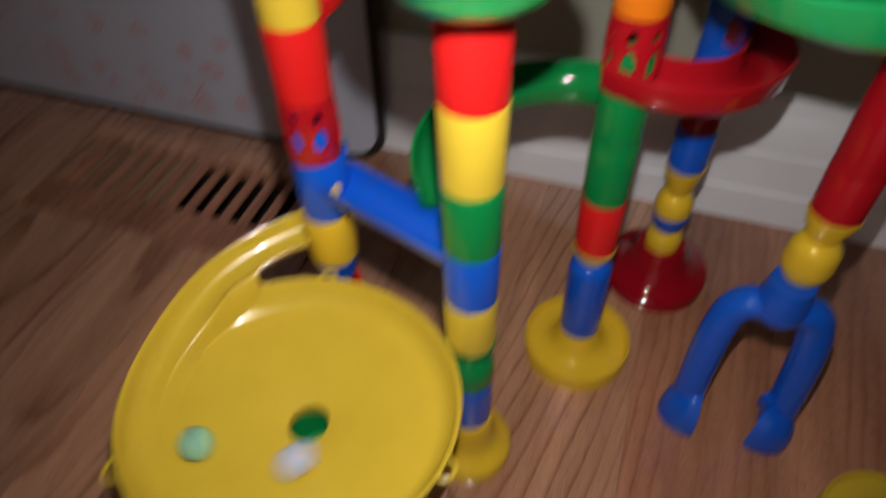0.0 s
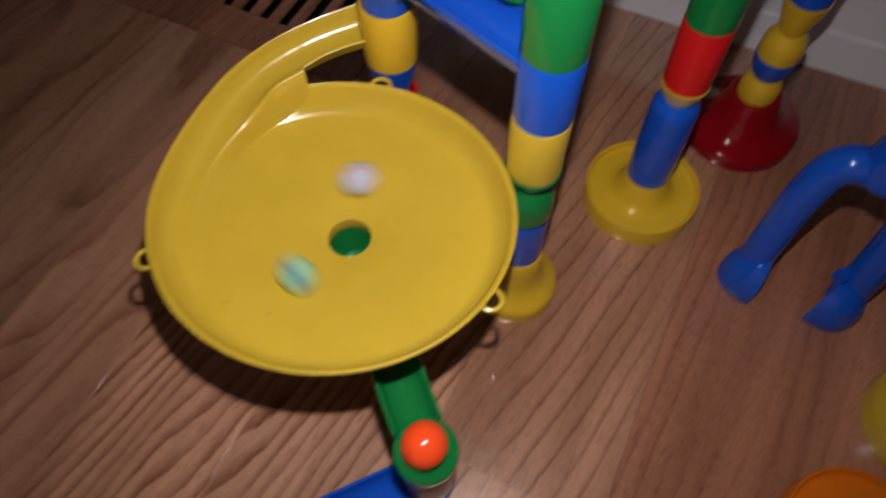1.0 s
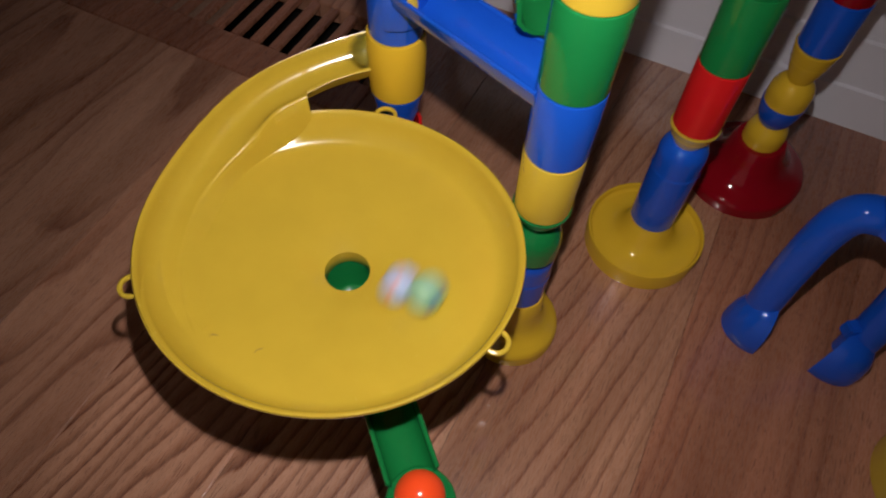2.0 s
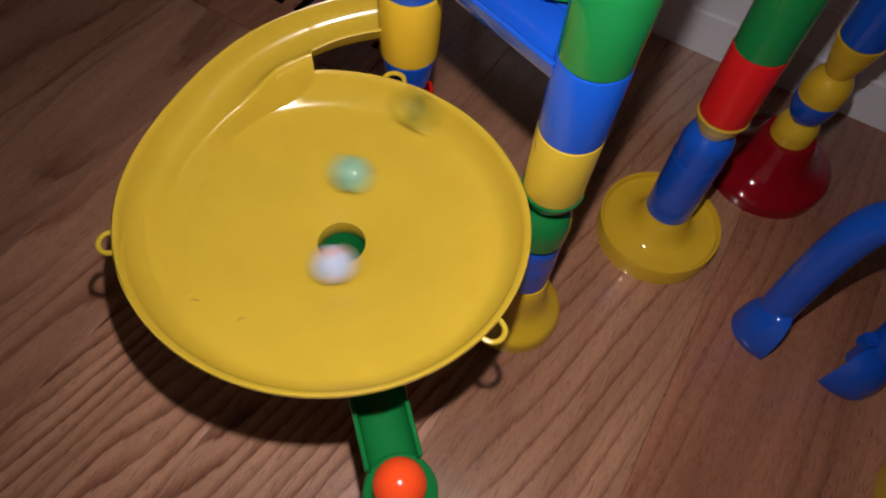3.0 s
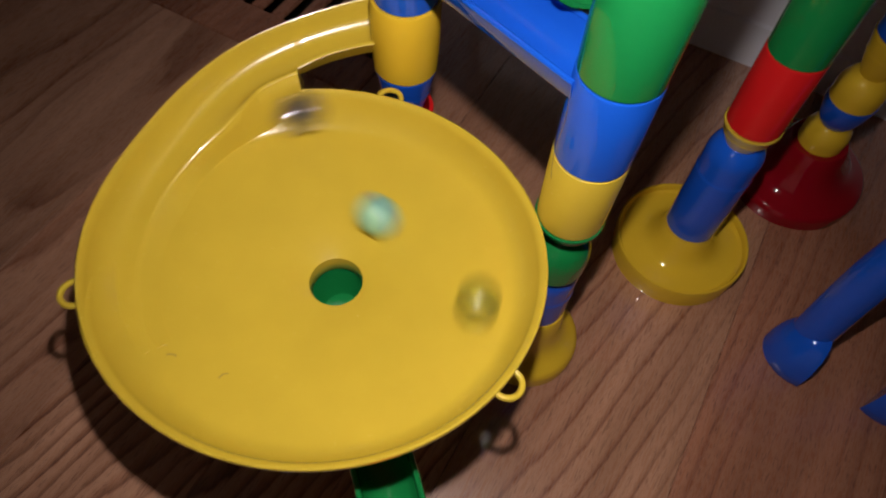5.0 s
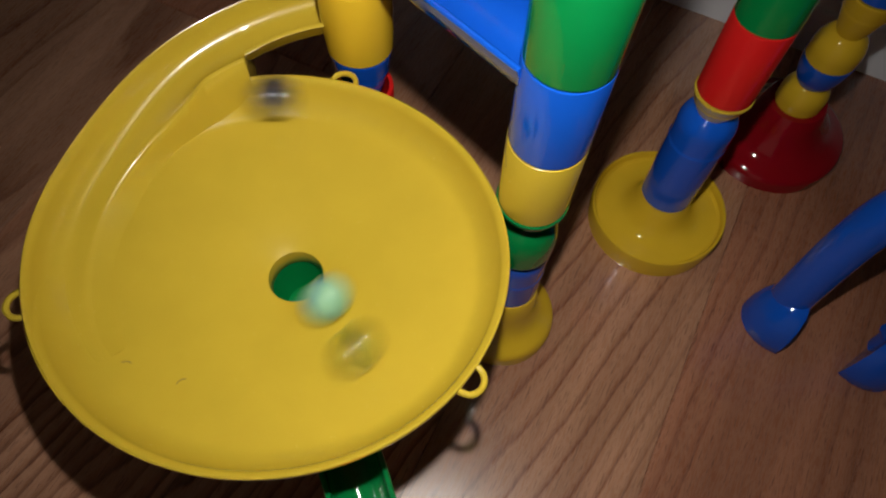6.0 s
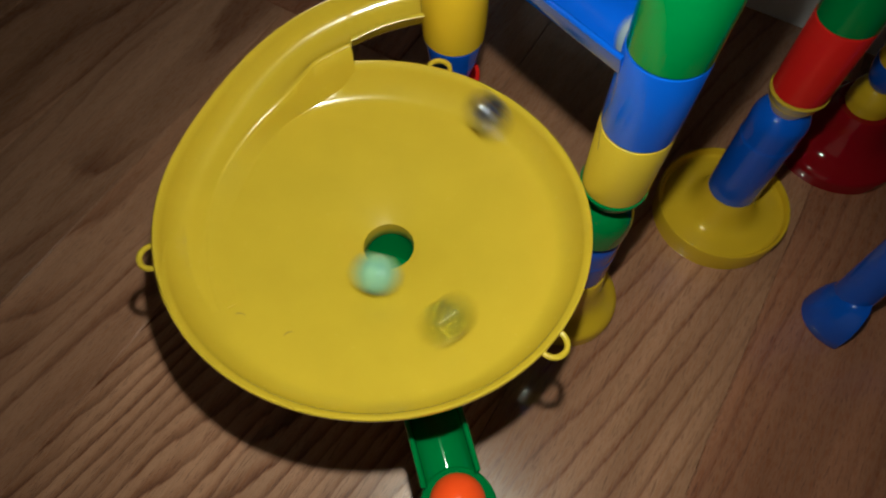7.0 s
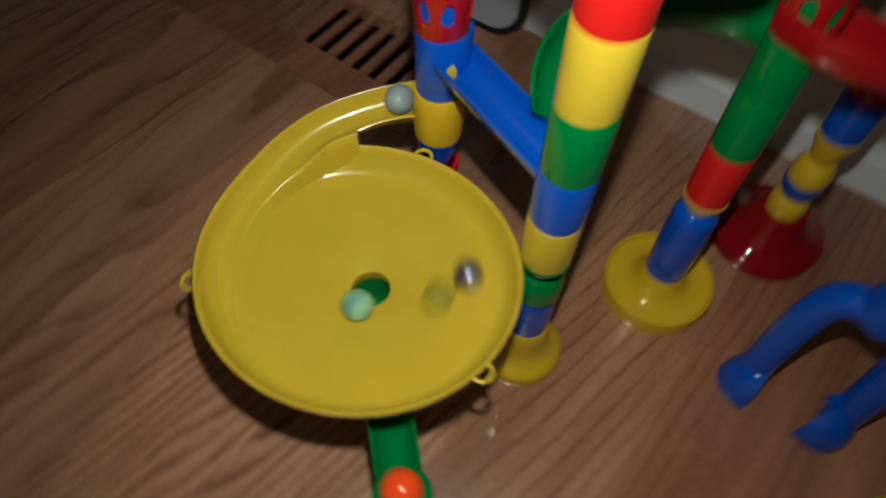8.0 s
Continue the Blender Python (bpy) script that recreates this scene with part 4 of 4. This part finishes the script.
def motions():
    walk(lamp_head, [(t, look(eye, target, roll) @ LAMP_OFFSET) for t, eye, target, roll in PATH])
    walk(white_marble, rolling([], [
        (0, -107, 25.8), (0.1, -40, 26.9), (0.2, 16, 30.8), (0.3, 64, 35.8), (0.4, 109, 35.3), (0.5, 152, 32.8),
        (0.6, 205, 26.3), (0.7, 273, 26.1), (0.8, 334, 29), (0.9, 380, 32.3), (1, 431, 26.4), (1.1, 492, 30.8),
        (1.2, 543, 33.1), (2.3, 1228, 26.2), (2.4, 1270, 18.5), (2.5, 1379, 14), (2.6, 1442, 23.5), (2.7, 1488, 20.2),
        (2.8, 1577, 15.8), (2.9, 1645, 20.3), (3, 1702, 17.1), (3.1, 1812, 13.1), (3.2, 1878, 23.1), (3.3, 1919, 23.2),
        (3.4, 1995, 13.3), (3.5, 2091, 13.4), (3.6, 2177, 9.9), (3.7, 2291, 12.5), (3.8, 2358, 9.1), (3.9, 2487, 9.4),
        (4, 2564, 13.8), (4.1, 2634, 12.3), (4.2, 2735, 4.9),
    ], [(4.22, 0.004, -0.003, 0.1185), (4.30, 0.001, -0.004, 0.105), (4.40, 0.002, -0.008, 0.0995), (4.70, 0.0065, -0.028, 0.0985), (8.0, 0.0065, -0.028, 0.0985)]))
    walk(mint_marble, rolling([], [
        (0, -175, 52.8), (0.1, -144, 50.3), (0.2, -109, 41.5), (0.3, -60, 34.6), (0.4, -10, 35.2), (0.5, 38, 41.1),
        (0.6, 75, 48.8), (0.7, 109, 49.9), (0.8, 137, 51.2), (0.9, 170, 42), (1, 225, 34.2), (1.1, 287, 31.1),
        (1.2, 333, 38.6), (2.3, 815, 42.5), (2.4, 852, 40.1), (2.5, 901, 32.9), (2.6, 959, 29.8), (2.7, 1016, 33.8),
        (2.8, 1056, 36.7), (2.9, 1097, 33.2), (3, 1160, 28.4), (3.1, 1218, 35.7), (3.2, 1253, 40.2), (3.3, 1286, 33.8),
        (3.4, 1341, 22), (3.5, 1421, 28.1), (3.6, 1464, 39.6), (3.7, 1494, 41.9), (3.8, 1529, 34.5), (3.9, 1590, 24.9),
        (4, 1659, 27.5), (4.1, 1712, 30.2), (4.2, 1757, 29.7), (5.3, 2380, 27.5), (5.4, 2431, 25.5), (5.5, 2484, 20),
        (5.6, 2577, 20.9), (5.7, 2629, 30.1), (5.8, 2670, 27.8), (5.9, 2737, 17.8), (6, 2829, 20.3), (6.1, 2883, 20.5),
        (6.2, 2957, 18.7), (6.3, 3021, 26.9), (6.4, 3063, 27.2), (6.5, 3121, 19.4), (6.6, 3227, 19.3), (6.7, 3279, 25.6),
        (6.8, 3330, 19.2), (6.9, 3413, 14.8), (7, 3496, 18.4), (7.1, 3553, 18.1), (7.2, 3638, 13.6), (7.3, 3719, 21.6),
        (7.4, 3762, 23.3), (7.5, 3838, 12.9), (7.6, 3948, 18.2), (7.7, 3994, 21), (7.8, 4070, 11), (7.9, 4156, 17.8),
        (8, 4212, 15.9),
    ], []))
    walk(amber_marble, rolling([(0.0, 0.0365, 0.0855, 0.300), (1.55, 0.0365, 0.0855, 0.300), (1.80, 0.033, 0.090, 0.200), (1.90, 0.026, 0.0955, 0.1600), (2.00, 0.021, 0.0945, 0.1585),
                               (2.10, -0.004, 0.0900, 0.1545), (2.20, -0.031, 0.0735, 0.1505)], [
        (2.3, 142, 72), (2.4, 178, 71.5), (2.5, 217, 70.7), (2.6, 259, 64), (2.7, 305, 65.3), (2.8, 346, 68.4),
        (2.9, 381, 68.6), (3, 417, 67.1), (3.1, 458, 70.5), (3.2, 492, 72.3), (3.3, 526, 71.5), (3.4, 560, 73.1),
        (3.5, 591, 65.3), (3.6, 627, 60.9), (3.7, 662, 64.8), (3.8, 690, 69.1), (3.9, 717, 66.8), (4, 748, 64.4),
        (4.1, 779, 66.3), (4.2, 808, 67.9), (5.3, 1152, 54.1), (5.4, 1186, 58.1), (5.5, 1218, 63), (5.6, 1243, 67.1),
        (5.7, 1270, 64.2), (5.8, 1300, 57.9), (5.9, 1335, 49.2), (6, 1381, 43.5), (6.1, 1426, 41.8), (6.2, 1465, 46.8),
        (6.3, 1495, 55.7), (6.4, 1521, 57.7), (6.5, 1551, 51.3), (6.6, 1586, 47.9), (6.7, 1627, 44.7), (6.8, 1671, 47.4),
        (6.9, 1705, 48.2), (7, 1739, 46.2), (7.1, 1777, 43.6), (7.2, 1817, 41.5), (7.3, 1860, 43.3), (7.4, 1901, 46.9),
        (7.5, 1936, 50.7), (7.6, 1965, 52.9), (7.7, 1999, 46.8), (7.8, 2043, 40.2), (7.9, 2092, 34.2), (8, 2144, 38.3),
    ], []))
    walk(steel_marble, rolling([(0.0, 0.037, 0.0845, 0.318), (3.50, 0.037, 0.0845, 0.318), (3.72, 0.033, 0.090, 0.200), (3.80, 0.026, 0.0955, 0.1600), (3.90, 0.021, 0.0945, 0.1585),
                               (4.00, -0.004, 0.0900, 0.1545), (4.10, -0.031, 0.0735, 0.1505)], [
        (4.2, 143, 71), (4.4, 224, 70), (4.7, 345, 68.5), (5, 460, 68), (5.3, 581, 70.1), (5.4, 617, 64.2),
        (5.5, 650, 63.4), (5.6, 687, 62.2), (5.7, 717, 66.5), (5.8, 747, 65.3), (5.9, 780, 66.5), (6, 812, 68.5),
        (6.1, 847, 70.5), (6.2, 878, 74.6), (6.3, 902, 74.1), (6.4, 929, 72), (6.5, 958, 64.8), (6.6, 995, 56.6),
        (6.7, 1032, 57.9), (6.8, 1063, 60.9), (6.9, 1096, 62.3), (7, 1126, 64.4), (7.1, 1155, 66.5), (7.2, 1182, 66.7),
        (7.3, 1210, 66.1), (7.4, 1238, 64.1), (7.5, 1271, 59.7), (7.6, 1302, 54.9), (7.7, 1338, 53.1), (7.8, 1374, 55.3),
        (7.9, 1407, 52.4), (8, 1441, 52),
    ], []))
    walk(pale_marble, rolling([(0.0, 0.0905, 0.0045, 0.272), (6.60, 0.0905, 0.0045, 0.272), (6.85, 0.0905, 0.0060, 0.2105), (7.00, 0.0862, 0.0128, 0.2090), (7.10, 0.0808, 0.0212, 0.2084),
                              (7.20, 0.0782, 0.0250, 0.2080), (7.30, 0.0748, 0.0302, 0.2072), (7.40, 0.0690, 0.0388, 0.2060), (7.50, 0.0605, 0.0515, 0.2047), (7.65, 0.0450, 0.0750, 0.2030),
                              (7.75, 0.0340, 0.0900, 0.1900), (7.85, 0.0255, 0.0945, 0.1600), (7.90, 0.0215, 0.0945, 0.1585), (8.00, 0.0122, 0.0958, 0.1568)], [], []))


lamp_head = camera_lamp()
drawing_board()
register()
towers()
support_arch()
dish()
chutes()
tagged(ball("toy_ball", "glossy orange-red ball resting in the green chute's end cup", ORANGE_BALL, 0.0107), "", "ball", "").location = (0.0232, -0.1030, 0.0965)
mint_marble = ball("marble", "mint green swirled glass marble rolling in the dish", MINT, MARBLE_R)
white_marble = ball("marble", "white glass marble with red and blue swirls", WHITE_SWIRL, MARBLE_R)
amber_marble = ball("marble", "clear olive-yellow glass marble rolling in the dish", AMBER, MARBLE_R)
steel_marble = ball("marble", "polished steel marble with a bluish sheen", STEEL_BLUE, MARBLE_R)
pale_marble = ball("marble", "pale blue-white glass marble coming down the chute", PALE, MARBLE_R)
lint()
hair()
boards()
motions()
